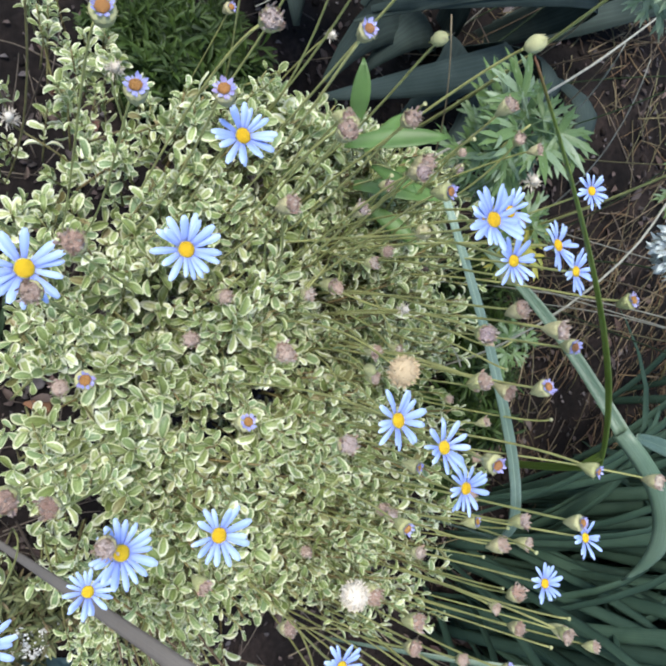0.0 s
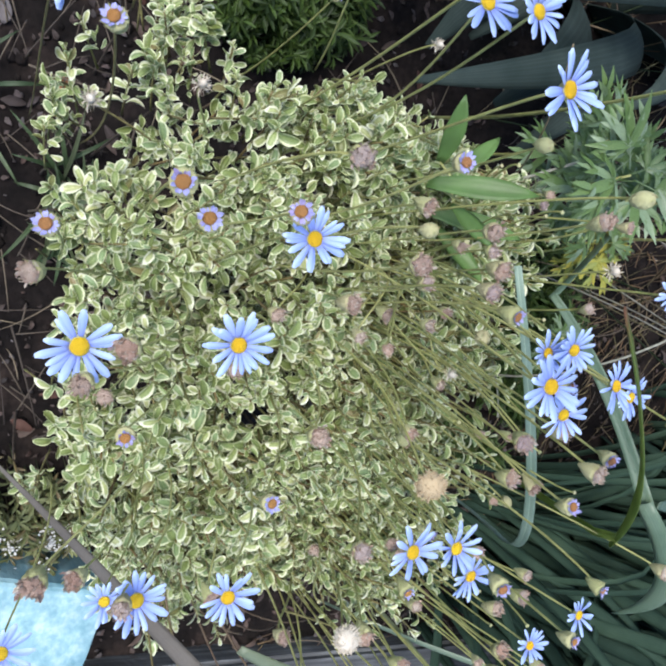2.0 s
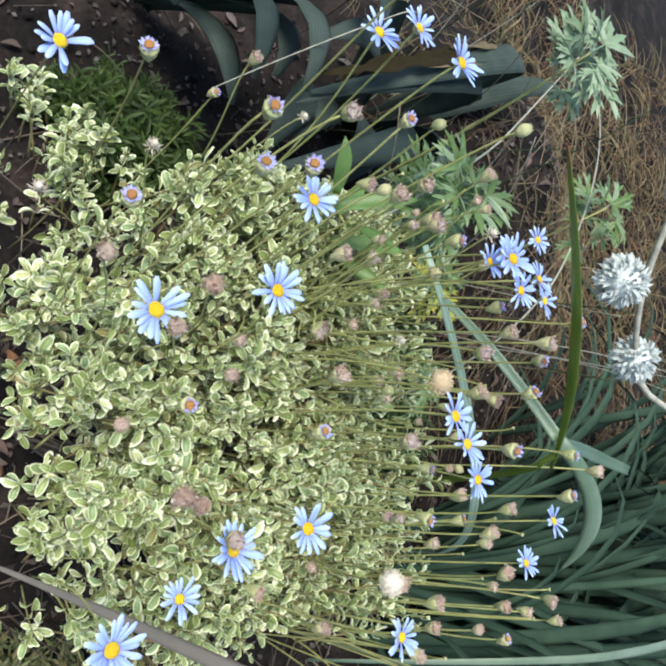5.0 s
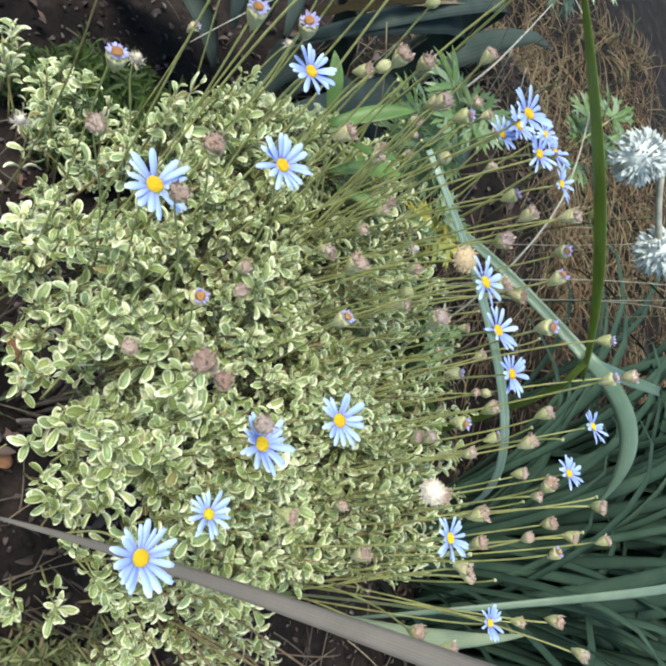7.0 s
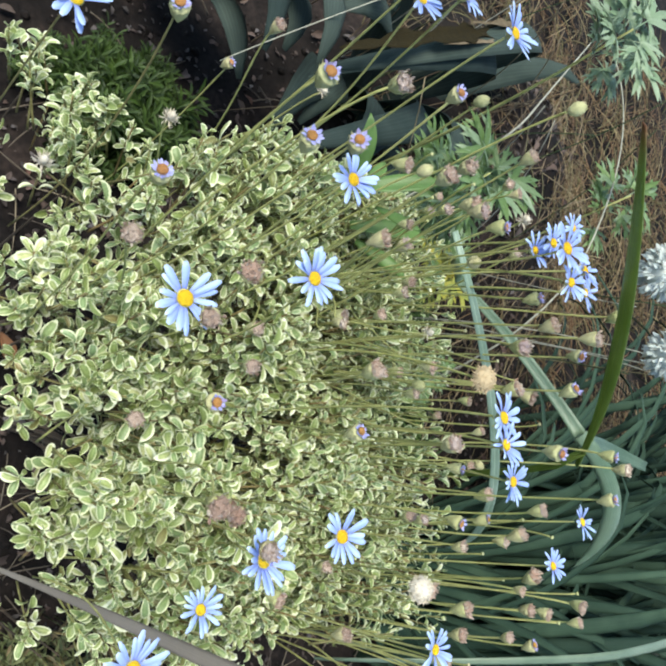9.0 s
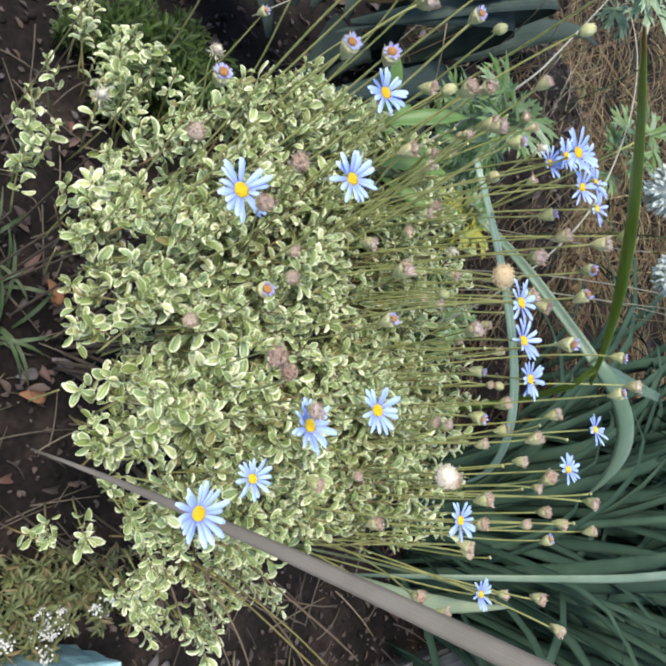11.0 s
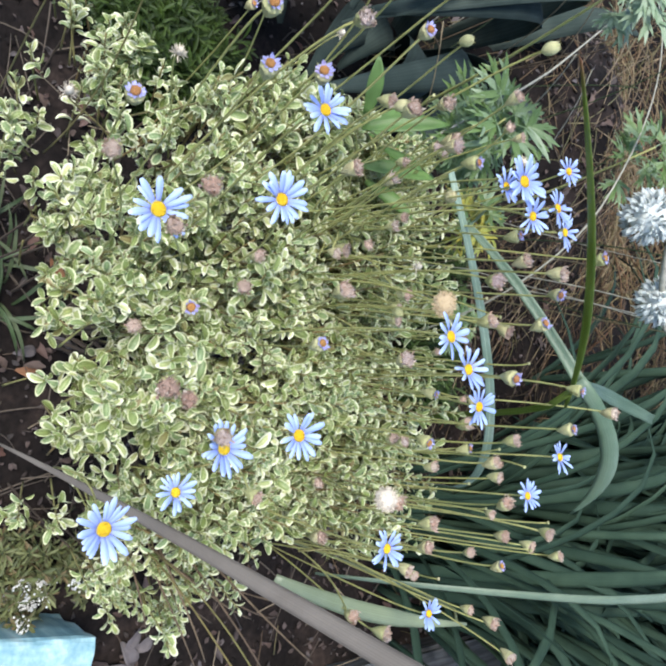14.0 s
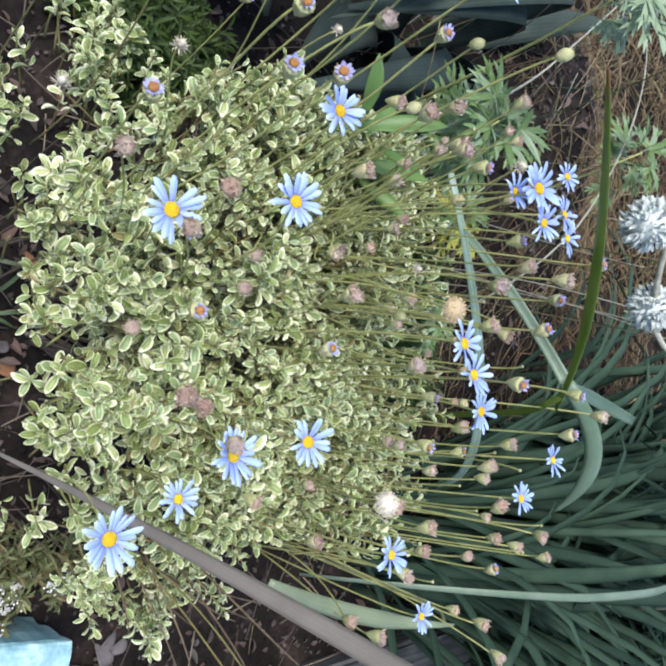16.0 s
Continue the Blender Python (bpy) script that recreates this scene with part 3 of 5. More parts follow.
    front_shoots = [(0.192, 0.128, 0.20, 2), (0.215, 0.160, 0.21, 2), (0.255, 0.19, 0.25, 3), (0.283, 0.20, 0.24, 3), (0.285, 0.245, 0.29, 4), (0.335, 0.265, 0.25, 3), (0.258, 0.272, 0.33, 4)]
    for x, y, z, n in far_shoots + clear_shoots + side_shoots + front_shoots:
        for _ in range(n):
            spread = 0.02 if n > 2 else 0.009
            p = Vector((x + rng.uniform(-spread, spread), y + rng.uniform(-spread, spread), z + rng.uniform(-spread, spread)))
            out = Vector((x - HEART.x, y - HEART.y, 0)).normalized() * 0.5 + Vector((rng.uniform(-0.4, 0.4), rng.uniform(-0.5, 0.2), 0.9))
            lv, path = sprig(p, out, 0.06, 6, rng.uniform(0.009, 0.0125))
            leaves += lv
            shoots.append(path)
    # the front is undercut: the lower shoots stand further back
    leaves = [(k, m) for k, m in leaves if not (-0.1 < m.translation.x < 0.17 and m.translation.y < 0.256 - 0.5 * m.translation.z)]
    # the leaves nearest to the front stand as single pieces
    single = [i for i, (k, m) in enumerate(leaves) if abs(m.translation.x - 0.03) < 0.1 and m.translation.y < 0.20 and m.translation.z > 0.37][:300]
    chosen = set(single)
    shapes = [mesh_of(p, "leaf", VARIEGATED) for p in LEAVES]
    g = Geo()
    for i, (k, m) in enumerate(leaves):
        if i not in chosen:
            g.add_moved(LEAVES[k], m)
    tagged(part("foliage", g.mesh("foliage", VARIEGATED), root), kind="stuff")
    for i in single:
        part("leaf", shapes[leaves[i][0]], root, leaves[i][1])
    g = Geo()
    for path in shoots:
        g.add(*tube(path, 0.0011, 0.0007, 5))
    tagged(part("greenery", g.mesh("greenery", SHOOT), root, label="thin brown-green shoots under the leaves"), kind="stuff")
    for i, path in enumerate(shoots[:len(spots)][::60] + shoots[-60::4]):
        end = Vector(path[0])
        outer = i >= len(spots) / 60
        foot = HEART + (end - HEART) * (0.85 if outer else 0.05) + Vector((rng.uniform(-0.02, 0.02), rng.uniform(-0.02, 0.02), 0))
        foot.z = -0.01
        mid = foot + (end - foot) * 0.45 + Vector((0, 0, -0.02 if outer else 0.06))
        part("branch", mesh_of(tube(bezier([foot, mid, end], 10), 0.0019 if outer else 0.0028, 0.0009, 6), "branch", TWIG), root, label="thin brown woody branch" if i == 0 else "")

    # bare woody stems that arch down to the soil in front
    for a, b, lift in (((0.235, 0.250, 0.31), (0.345, 0.315, 0.34), 0.06), ((0.228, 0.235, 0.28), (0.335, 0.270, 0.31), 0.05), ((0.225, 0.230, 0.25), (0.360, 0.290, 0.26), 0.05), ((0.240, 0.265, 0.33), (0.335, 0.345, 0.38), 0.06), ((0.215, 0.215, 0.24), (0.320, 0.240, 0.25), 0.05), ((0.225, 0.23, 0.26), (0.31, 0.33, 0.30), 0.06),
                       ((0.240, 0.240, 0.27), (0.335, 0.400, 0.25), 0.09), ((0.232, 0.225, 0.22), (0.350, 0.360, 0.18), 0.08), ((0.245, 0.250, 0.24), (0.315, 0.420, 0.28), 0.08)):
        mid = (Vector(a) + Vector(b)) / 2 + Vector((0.012, -0.012, lift))
        path = np.vstack([bezier([(0.15, 0.32, 0.02), (a[0] - 0.03, 0.29, a[2] * 0.7), a], 8)[:-1], bezier([a, mid, b], 14)])
        part("branch", mesh_of(tube(path, 0.0013, 0.0007, 6), "branch", ARCH), root)


shrub()


# ---- daisies, spent heads and seed heads on long stalks ----
def stalk_path(head, heading=None):
    """A thin stalk that rises out of the shrub to a head. Gives its path and the way it points at the top."""
    h = Vector(head)
    fx = 0.03 + (h.x - 0.03) * (1.1 if h.y > 0.2 else 0.92) if h.x > -0.05 else -0.050 + (h.x + 0.05) * 0.5
    fy = h.y + 0.5 * max(0.05, h.z - 0.40) if h.y < 0.2 else h.y + 0.05 if h.y < 0.25 else min(0.425, max(h.y + 0.03, 0.335))
    leaning = h.x < -0.06
    if leaning:
        fx, fy = h.x + 0.022, max(0.085, h.y + 0.055)
    elif h.y >= 0.2:
        fx -= 0.035 * min(1.0, max(0.0, (0.13 - h.x) / 0.13))
    if h.x > 0.26 and h.y < 0.2:
        fx, fy = 0.235, 0.215
        leaning = True
    foot = Vector((min(0.225, fx), fy, 0))
    foot += Vector((rng.uniform(-0.012, 0.012), rng.uniform(-0.012, 0.012), 0))
    foot.z = min(h.z - 0.06, shrub_top(foot.x, foot.y) - 0.06) if inside_by(foot.x, foot.y) > 0 else 0.0
    rise = (h - foot).length
    wob = Vector((rng.uniform(-0.012, 0.012), rng.uniform(-0.010, 0.010), rng.uniform(-0.01, 0.01)))
    mid = foot + Vector((0, 0, rise * 0.32)) + (h - foot) * 0.28 + wob
    if leaning:
        mid = foot.lerp(h, 0.4) + Vector((0, 0, rise * 0.14)) + wob
    path = bezier([foot, mid, h - Vector((0, 0, 0.02)) + wob * 0.5, h], 14)
    d = Vector(path[-1] - path[-2]).normalized()
    return foot, path, d


def stalk_colour(x, y):
    """Stalks that lean out over the soil have turned brown."""
    return SHOOT if (x > 0.26 and y < 0.2) or (x < -0.14 and y < 0.12) else STEM


def petal_piece(length, width, lift, droop, n=6):
    rows = []
    for s in np.linspace(0, 1, n):
        w = width * 0.5 * (0.40 + 0.60 * math.sin(math.pi * (0.05 + 0.62 * s))) * (1 if s < 0.95 else 0.5)
        rows.append(((s * length, 0, lift * length * s - droop * length * s * s), (0, w, 0), (0, 0, 0.16 * w)))
    return doubled(sheet(rows, (-1, 0, 1)), 0.00018)


PETALS = [mesh_of(petal_piece(1, w, lift, droop), "petal", PETAL) for w, lift, droop in ((0.28, 0.16, 0.10), (0.24, 0.22, 0.26), (0.26, 0.05, 0.02), (0.21, 0.12, 0.16))]
DISC_MESH = mesh_of(lathe([(0.70, -0.25), (1.0, 0.0), (0.93, 0.28), (0.66, 0.5), (0.28, 0.6)], 14, 0.05), "disc", DISC)
CUP_MESH = mesh_of(lathe([(0.22, -1.0), (0.5, -0.85), (0.78, -0.5), (0.95, 0.0), (0.98, 0.3), (0.8, 0.36)], 12, 0.06), "calyx", CALYX)


def goblet():
    """A slender pale green cup that widens out of its stalk, with flush pointed bracts, about one unit wide."""
    g = Geo()
    g.add(*lathe([(0.17, -2.1), (0.26, -1.9), (0.50, -1.5), (0.80, -0.95), (0.95, -0.4), (0.97, 0.0), (0.82, 0.12)], 14, 0.03))
    rr = np.random.default_rng(8)
    for k in range(14):
        a, low = 2.39996 * k, (k % 2) * 0.5
        o = Vector((math.cos(a), math.sin(a), 0))
        q = o * (0.60 if low == 0 else 0.82) + Vector((0, 0, -1.35 + low * 1.4))
        g.add_moved(lance_leaf(0.34, -0.5, 0.10), place_at(q + o * 0.03, o * 0.24 + Vector((0, 0, 1)), o, rr.uniform(1.25, 1.6) - low))
    return g.mesh("calyx", CALYX)


GOBLET = goblet()


def closed_bud():
    g = Geo()
    g.add(*lathe([(0.2, -1.3), (0.5, -1.1), (0.8, -0.5), (0.86, 0.0), (0.62, 0.55), (0.2, 0.8)], 14, 0.05))
    for k in range(16):
        a = 2.39996 * k
        o = Vector((math.cos(a), math.sin(a), 0))
        g.add_moved(lance_leaf(0.32, -0.4, -0.35), place_at(o * 0.66 + Vector((0, 0, -0.9 + 0.3 * (k % 2))), o * 0.2 + Vector((0, 0, 1)), o, 1.5))
    return g.mesh("calyx", CALYX)


BUD = closed_bud()
ORANGE_MESH = mesh_of(lathe([(0.70, -0.1), (0.9, 0.1), (0.8, 0.35), (0.4, 0.5)], 12, 0.1), "disc", ORANGE)


def tuft_mesh(name, mat, count, length, spread, width, seed, body=0.0):
    """A bunch of thin, shrivelled florets that rise from one point."""
    rr = np.random.default_rng(seed)
    g = Geo()
    for _ in range(count):
        a, s = rr.uniform(0, 6.3), radians(rr.uniform(0.1, 1.0) * spread)
        d = Vector((math.sin(s) * math.cos(a), math.sin(s) * math.sin(a), math.cos(s)))
        leaf = spoon_leaf(1, width, 0.5, rr.uniform(-0.5, 0.5), 4)
        g.add_moved(leaf, place_at(d * 0.12, d, (rr.uniform(-1, 1), rr.uniform(-1, 1), 0.3), length * rr.uniform(0.6, 1.1)))
    if body:
        g.add(*lathe([(0.3, 0.1), (body, 0.42), (body * 0.98, 0.66), (body * 0.62, 0.86), (body * 0.2, 0.92)], 12, 0.1, seed))
    return g.mesh(name, mat)


def dry_brush(seed):
    """Dried florets packed in the mouth of a cup, uneven at the top."""
    rr = np.random.default_rng(seed)
    g = Geo()
    for k in range(64):
        q, a = 0.86 * math.sqrt((k + 0.5) / 64), 2.39996 * k
        p = Vector((q * math.cos(a), q * math.sin(a), -0.1))
        d = Vector((p.x * 0.35 + rr.uniform(-0.3, 0.3), p.y * 0.35 + rr.uniform(-0.3, 0.3), 1))
        g.add_moved(spoon_leaf(1, 0.42, 0.6, rr.uniform(-0.5, 0.5), 4), place_at(p, d, (rr.uniform(-1, 1), rr.uniform(-1, 1), 0.2), rr.uniform(0.45, 0.95) - 0.25 * q))
    g.add(*lathe([(0.5, -0.3), (0.78, 0.0), (0.70, 0.22), (0.4, 0.4), (0.1, 0.45)], 12, 0.2, seed))
    return g.mesh("dried_tuft", DRIED)


DRY_TUFTS = [dry_brush(s) for s in (1, 2, 3)]


def violet_ring(seed, open_by):
    """A ring of short withered petals that stand up round the disc."""
    rr = np.random.default_rng(seed)
    g = Geo()
    for k in range(17):
        a, up = 6.283 * k / 17 + rr.uniform(-0.15, 0.15), radians(open_by + rr.uniform(-16, 16))
        d = Vector((math.sin(up) * math.cos(a), math.sin(up) * math.sin(a), math.cos(up)))
        g.add_moved(spoon_leaf(1, 0.42, 0.4, rr.uniform(-0.5, 0.3), 5), place_at((0.34 * math.cos(a), 0.34 * math.sin(a), 0.1), d, (-math.cos(a), -math.sin(a), 0.6), rr.uniform(0.40, 0.70)))
    return g.mesh("petal_tuft", PURPLE)


PURPLE_TUFTS = [violet_ring(3, 38), violet_ring(4, 60)]


def down_ball(mat, seed):
    """A ragged oval head of seed down: a small core under tufts of hairs."""
    rr = np.random.default_rng(seed)
    g = Geo()
    g.add(*lathe([(0.2, -0.8), (0.56, -0.58), (0.78, 0.0), (0.56, 0.58), (0.2, 0.8)], 12, 0.15))
    for i in range(420):
        z = 1 - 2 * (i + 0.5) / 420
        a, q = 2.39996 * i, math.sqrt(1 - z * z)
        d = Vector((q * math.cos(a) + rr.uniform(-0.6, 0.6), q * math.sin(a) + rr.uniform(-0.6, 0.6), z + rr.uniform(-0.3, 0.8)))
        g.add_moved(spoon_leaf(1, 0.16, 0.5, rr.uniform(-0.4, 0.6), 4), place_at(Vector((q * math.cos(a), q * math.sin(a), z)) * 0.6, d, (rr.uniform(-1, 1), rr.uniform(-1, 1), 1), rr.uniform(0.24, 0.46)))
    return g.mesh("seed_down", mat)


DOWN_TUFT, WHITE_DOWN = down_ball(CREAM, 5), down_ball(WHITE, 9)
STAR_TUFT = tuft_mesh("seed_down", WHITE, 60, 0.8, 115, 0.14, 6, 0.3)


def daisy(x, y, z, r, tilt=(0.0, -0.06)):
    foot, path, d = stalk_path((x, y, z))
    root = thing("daisy_flower", foot, "open pale blue daisy with yellow disc on thin green stalk", "flower", "blue daisies")
    n = Vector((tilt[0] + rng.uniform(-0.15, 0.15), tilt[1] + rng.uniform(-0.12, 0.12), 1)) + d * 0.15
    turn = frame_along(n.cross(Vector((0.3, 0.9, 0.1))), n).to_4x4()
    part("stalk", mesh_of(tube(np.vstack([path[:-1], np.array(Vector((x, y, z)) - n.normalized() * 0.006)[None]]), 0.00084 if y > 0.12 else 0.00070, 0.00066 if y > 0.12 else 0.00058, 6), "stalk", stalk_colour(x, y)), root)
    head = Matrix.Translation((x, y, z)) @ turn
    part("calyx", CUP_MESH, root, head @ pose(0, 0, -0.0008) @ Matrix.Scale(r * 0.27, 4))
    part("disc", DISC_MESH, root, head @ Matrix.Scale(r * 0.25, 4))
    count = int(rng.integers(15, 19))
    gap = rng.random()
    for k in range(count):
        if rng.random() < 0.06:
            continue
        a = 360 * k / count + rng.uniform(-9, 9) + gap * 30
        raise_by = rng.uniform(0, 30)
        part("petal", PETALS[rng.integers(4)], root, head @ pose(0, 0, 0, 0, 0, a) @ pose(r * 0.2, 0, -r * 0.01 * (k % 2), 0, -raise_by, 0) @ Matrix.Scale(r * 0.86 * rng.uniform(0.78, 1.10), 4))
    return root


DAISIES = [(-0.020, 0.066, 0.579, 0.0170, (0.0, -0.25)), (-0.032, 0.129, 0.602, 0.0150), (-0.085, 0.150, 0.614, 0.0145), (0.149, 0.061, 0.536, 0.0170), (0.137, 0.116, 0.516, 0.0130), (0.106, 0.114, 0.571, 0.0160),
           (0.100, 0.156, 0.586, 0.0150), (0.085, 0.294, 0.612, 0.0145), (0.060, 0.264, 0.626, 0.0150), (0.043, 0.205, 0.659, 0.0140), (-0.044, 0.232, 0.690, 0.0140), (0.128, 0.416, 0.601, 0.0135)]
MORE_DAISIES = [(0.174, 0.225, 0.591, 0.0130), (-0.203, 0.205, 0.629, 0.0150), (-0.183, 0.043, 0.526, 0.0170), (-0.162, 0.213, 0.681, 0.0150), (0.159, 0.397, 0.583, 0.0130), (-0.058, 0.271, 0.665, 0.0120), (-0.044, 0.301, 0.670, 0.0125), (-0.030, 0.256, 0.680, 0.0115),
                (-0.197, 0.213, 0.654, 0.0135), (-0.095, 0.388, 0.629, 0.0120), (0.281, 0.180, 0.522, 0.0160), (0.257, 0.350, 0.519, 0.0130), (-0.036, 0.337, 0.654, 0.0125), (-0.054, 0.263, 0.657, 0.0110)]
for row in DAISIES + MORE_DAISIES:
    daisy(*row)


def spent_head(x, y, z, r, look_of):
    """A faded flower: a green cup with dried florets, or with shrivelled purple petals round an orange disc."""
    foot, path, d = stalk_path((x, y, z))
    d = (d + Vector((rng.uniform(-0.25, 0.25), rng.uniform(-0.6, -0.05) if y < 0.16 else rng.uniform(-0.15, 0.4), 0))).normalized()
    label = {"dry": "faded daisy head with brown dried florets in a green cup", "purple": "half-closed daisy head with shrivelled violet petals and orange disc", "green": "closed green daisy bud on a thin stalk"}[look_of]
    root = thing("spent_flower" if look_of != "green" else "flower_bud", foot, label, "flower head" if look_of != "green" else "flower bud", "faded daisy heads" if look_of != "green" else "daisy buds")
    part("stalk", mesh_of(tube(np.vstack([path[:-1], np.array(Vector((x, y, z)) - d * r * 2.0)[None]]), 0.00084 if y > 0.12 else 0.00068, 0.00066 if y > 0.12 else 0.00056, 6), "stalk", stalk_colour(x, y)), root)
    turn = Matrix.Translation((x, y, z)) @ frame_along(d.cross(Vector((0.3, 0.9, 0.1))), d).to_4x4()
    part("calyx", GOBLET if look_of != "green" else BUD, root, turn @ pose(0, 0, -r * 0.3) @ Matrix.Diagonal((r, r, r * 1.05, 1)))
    if look_of == "dry":
        part("dried_tuft", DRY_TUFTS[rng.integers(3)], root, turn @ pose(0, 0, -r * 0.15, 0, 0, rng.uniform(0, 360)) @ Matrix.Scale(r * 1.1, 4))
    elif look_of == "purple":
        part("disc", ORANGE_MESH, root, turn @ pose(0, 0, r * 0.05) @ Matrix.Scale(r * 0.6, 4))
        part("petal_tuft", PURPLE_TUFTS[rng.integers(2)], root, turn @ pose(0, 0, -r * 0.2, 0, 0, rng.uniform(0, 360)) @ Matrix.Scale(r * 1.2, 4))
    return root


DRY_HEADS = [(-0.048, 0.042, 0.575), (-0.027, 0.076, 0.615), (-0.059, 0.180, 0.610), (-0.008, 0.064, 0.600), (-0.031, 0.222, 0.455), (-0.044, 0.302, 0.470), (0.002, 0.179, 0.496), (0.032, 0.111, 0.465), (0.072, 0.055, 0.614), (0.078, 0.074, 0.600),
             (0.098, 0.100, 0.592), (-0.112, 0.218, 0.602), (-0.083, 0.180, 0.655), (-0.105, 0.232, 0.637), (-0.088, 0.252, 0.627), (-0.013, 0.300, 0.648), (0.000, 0.297, 0.676), (0.000, 0.294, 0.629), (0.025, 0.305, 0.616), (0.032, 0.330, 0.613),
             (0.055, 0.197, 0.634), (0.094, 0.478, 0.617), (0.101, 0.354, 0.558), (0.112, 0.360, 0.598), (0.114, 0.316, 0.513), (0.130, 0.360, 0.580), (-0.118, 0.139, 0.659), (-0.077, 0.235, 0.642), (0.012, 0.187, 0.593), (-0.122, 0.291, 0.649)]
MORE_DRY = [(0.162, 0.491, 0.491), (0.163, 0.376, 0.579), (0.155, 0.275, 0.556), (0.171, 0.300, 0.567), (0.191, 0.306, 0.557), (0.195, 0.398, 0.561), (0.185, 0.390, 0.607), (0.220, 0.479, 0.534), (0.225, 0.486, 0.559), (0.204, 0.282, 0.559),
            (0.293, 0.477, 0.465), (0.270, 0.403, 0.546), (0.297, 0.410, 0.557), (-0.247, 0.215, 0.501), (-0.197, 0.177, 0.673), (0.157, 0.307, 0.43), (0.235, 0.250, 0.535), (0.262, 0.300, 0.520), (0.150, 0.190, 0.50), (0.185, 0.250, 0.50)]
VIOLET_HEADS = [(-0.093, 0.067, 0.675), (-0.070, 0.042, 0.599), (-0.094, 0.129, 0.637), (-0.152, 0.055, 0.598), (0.027, 0.099, 0.558), (0.046, 0.165, 0.596), (0.005, 0.356, 0.639), (0.028, 0.319, 0.649), (0.077, 0.291, 0.576), (0.066, 0.268, 0.659),
                (0.074, 0.349, 0.658), (0.099, 0.328, 0.663), (0.111, 0.279, 0.580), (-0.023, 0.384, 0.659), (-0.261, 0.241, 0.415), (-0.127, 0.186, 0.661), (-0.084, 0.090, 0.642), (0.123, 0.376, 0.542), (0.212, 0.372, 0.575), (-0.068, 0.248, 0.647), (-0.034, 0.315, 0.632)]
GREEN_BUDS = [(-0.053, 0.254, 0.622), (-0.128, 0.257, 0.696), (0.086, 0.425, 0.510), (-0.10, 0.205, 0.625), (-0.15, 0.25, 0.64), (0.02, 0.26, 0.57)]
for row in DRY_HEADS + MORE_DRY:
    spent_head(*row, rng.uniform(0.0046, 0.0056) if row[1] < 0.2 else rng.uniform(0.0045, 0.0056), "dry")
for row in VIOLET_HEADS:
    spent_head(*row, rng.uniform(0.0046, 0.0053) if row[1] < 0.14 else rng.uniform(0.0042, 0.0050), "purple")
for row in GREEN_BUDS:
    spent_head(*row, rng.uniform(0.0042, 0.005), "green")


def bare_stalk(x, y, z):
    foot, path, d = stalk_path((x, y, z))
    root = thing("bare_stalk", foot, "bare olive-green stalk that has lost its flower", "flower stalk", "bare stalks")
    part("stalk", mesh_of(tube(path, 0.0008, 0.0006, 6), "stalk", STEM), root)
    part("stub", CUP_MESH, root, Matrix.Translation((x, y, z)) @ frame_along(d.cross(Vector((0.3, 0.9, 0.1))), d).to_4x4() @ Matrix.Scale(0.0014, 4), "withered tip")


for k in range(72):
    place = (-0.16 + 0.009 * (k if k < 44 else (k - 44) * 0.9) + rng.uniform(-0.008, 0.008), rng.uniform(0.24, 0.42), rng.uniform(0.47, 0.60))
    if k % 3 == 0:
        spent_head(*place, rng.uniform(0.0034, 0.0044), "dry")
    else:
        bare_stalk(*place)


def seed_head(x, y, z, r, mesh, squash, label):
    foot, path, d = stalk_path((x, y, z))
    root = thing("seed_head", foot, label, "seed head", "seed heads")
    part("stalk", mesh_of(tube(path, 0.00084, 0.00066, 6), "stalk", stalk_colour(x, y)), root)
    turn = Matrix.Translation((x, y, z)) @ frame_along(d.cross(Vector((0.3, 0.9, 0.1))), d).to_4x4()
    part("seed_down", mesh, root, turn @ Matrix.Diagonal((r, r, r * squash, 1)))


seed_head(0.021, 0.228, 0.636, 0.0090, DOWN_TUFT, 0.66, "fluffy cream seed head on a thin stalk")
seed_head(0.150, 0.256, 0.561, 0.0100, WHITE_DOWN, 0.8, "fluffy whitish seed head on a thin stalk")
seed_head(0.288, 0.195, 0.515, 0.0090, WHITE_DOWN, 0.8, "fluffy whitish seed head on a thin stalk")
for x, y, z, r in [(-0.160, 0.133, 0.477, 0.0080), (-0.240, 0.305, 0.457, 0.0065), (-0.103, 0.366, 0.600, 0.0075), (-0.147, 0.091, 0.389, 0.0095), (-0.02, 0.30, 0.55, 0.006)]:
    seed_head(x, y, z, r, STAR_TUFT, 1.0, "withered white star-shaped seed head")


# ---- single strap leaves across the shrub ----
def strap_leaf(pieces, mat, label):
    """A long leaf of one or more stretches, each with a keel along its middle."""
    root = thing("strap_leaf", tuple(pieces[0][0][2]), label, "strap leaf", "strap leaves")
    for v, f, uv in pieces:
        part("blade", mesh_of(doubled((v, f, uv), 0.0006), "blade", mat), root)
        middle = np.array(v)[2::5] + np.array((0.0, 0.0, -0.0004))
        part("keel", mesh_of(tube(middle, 0.0007, 0.0004, 5), "keel", mat), root)


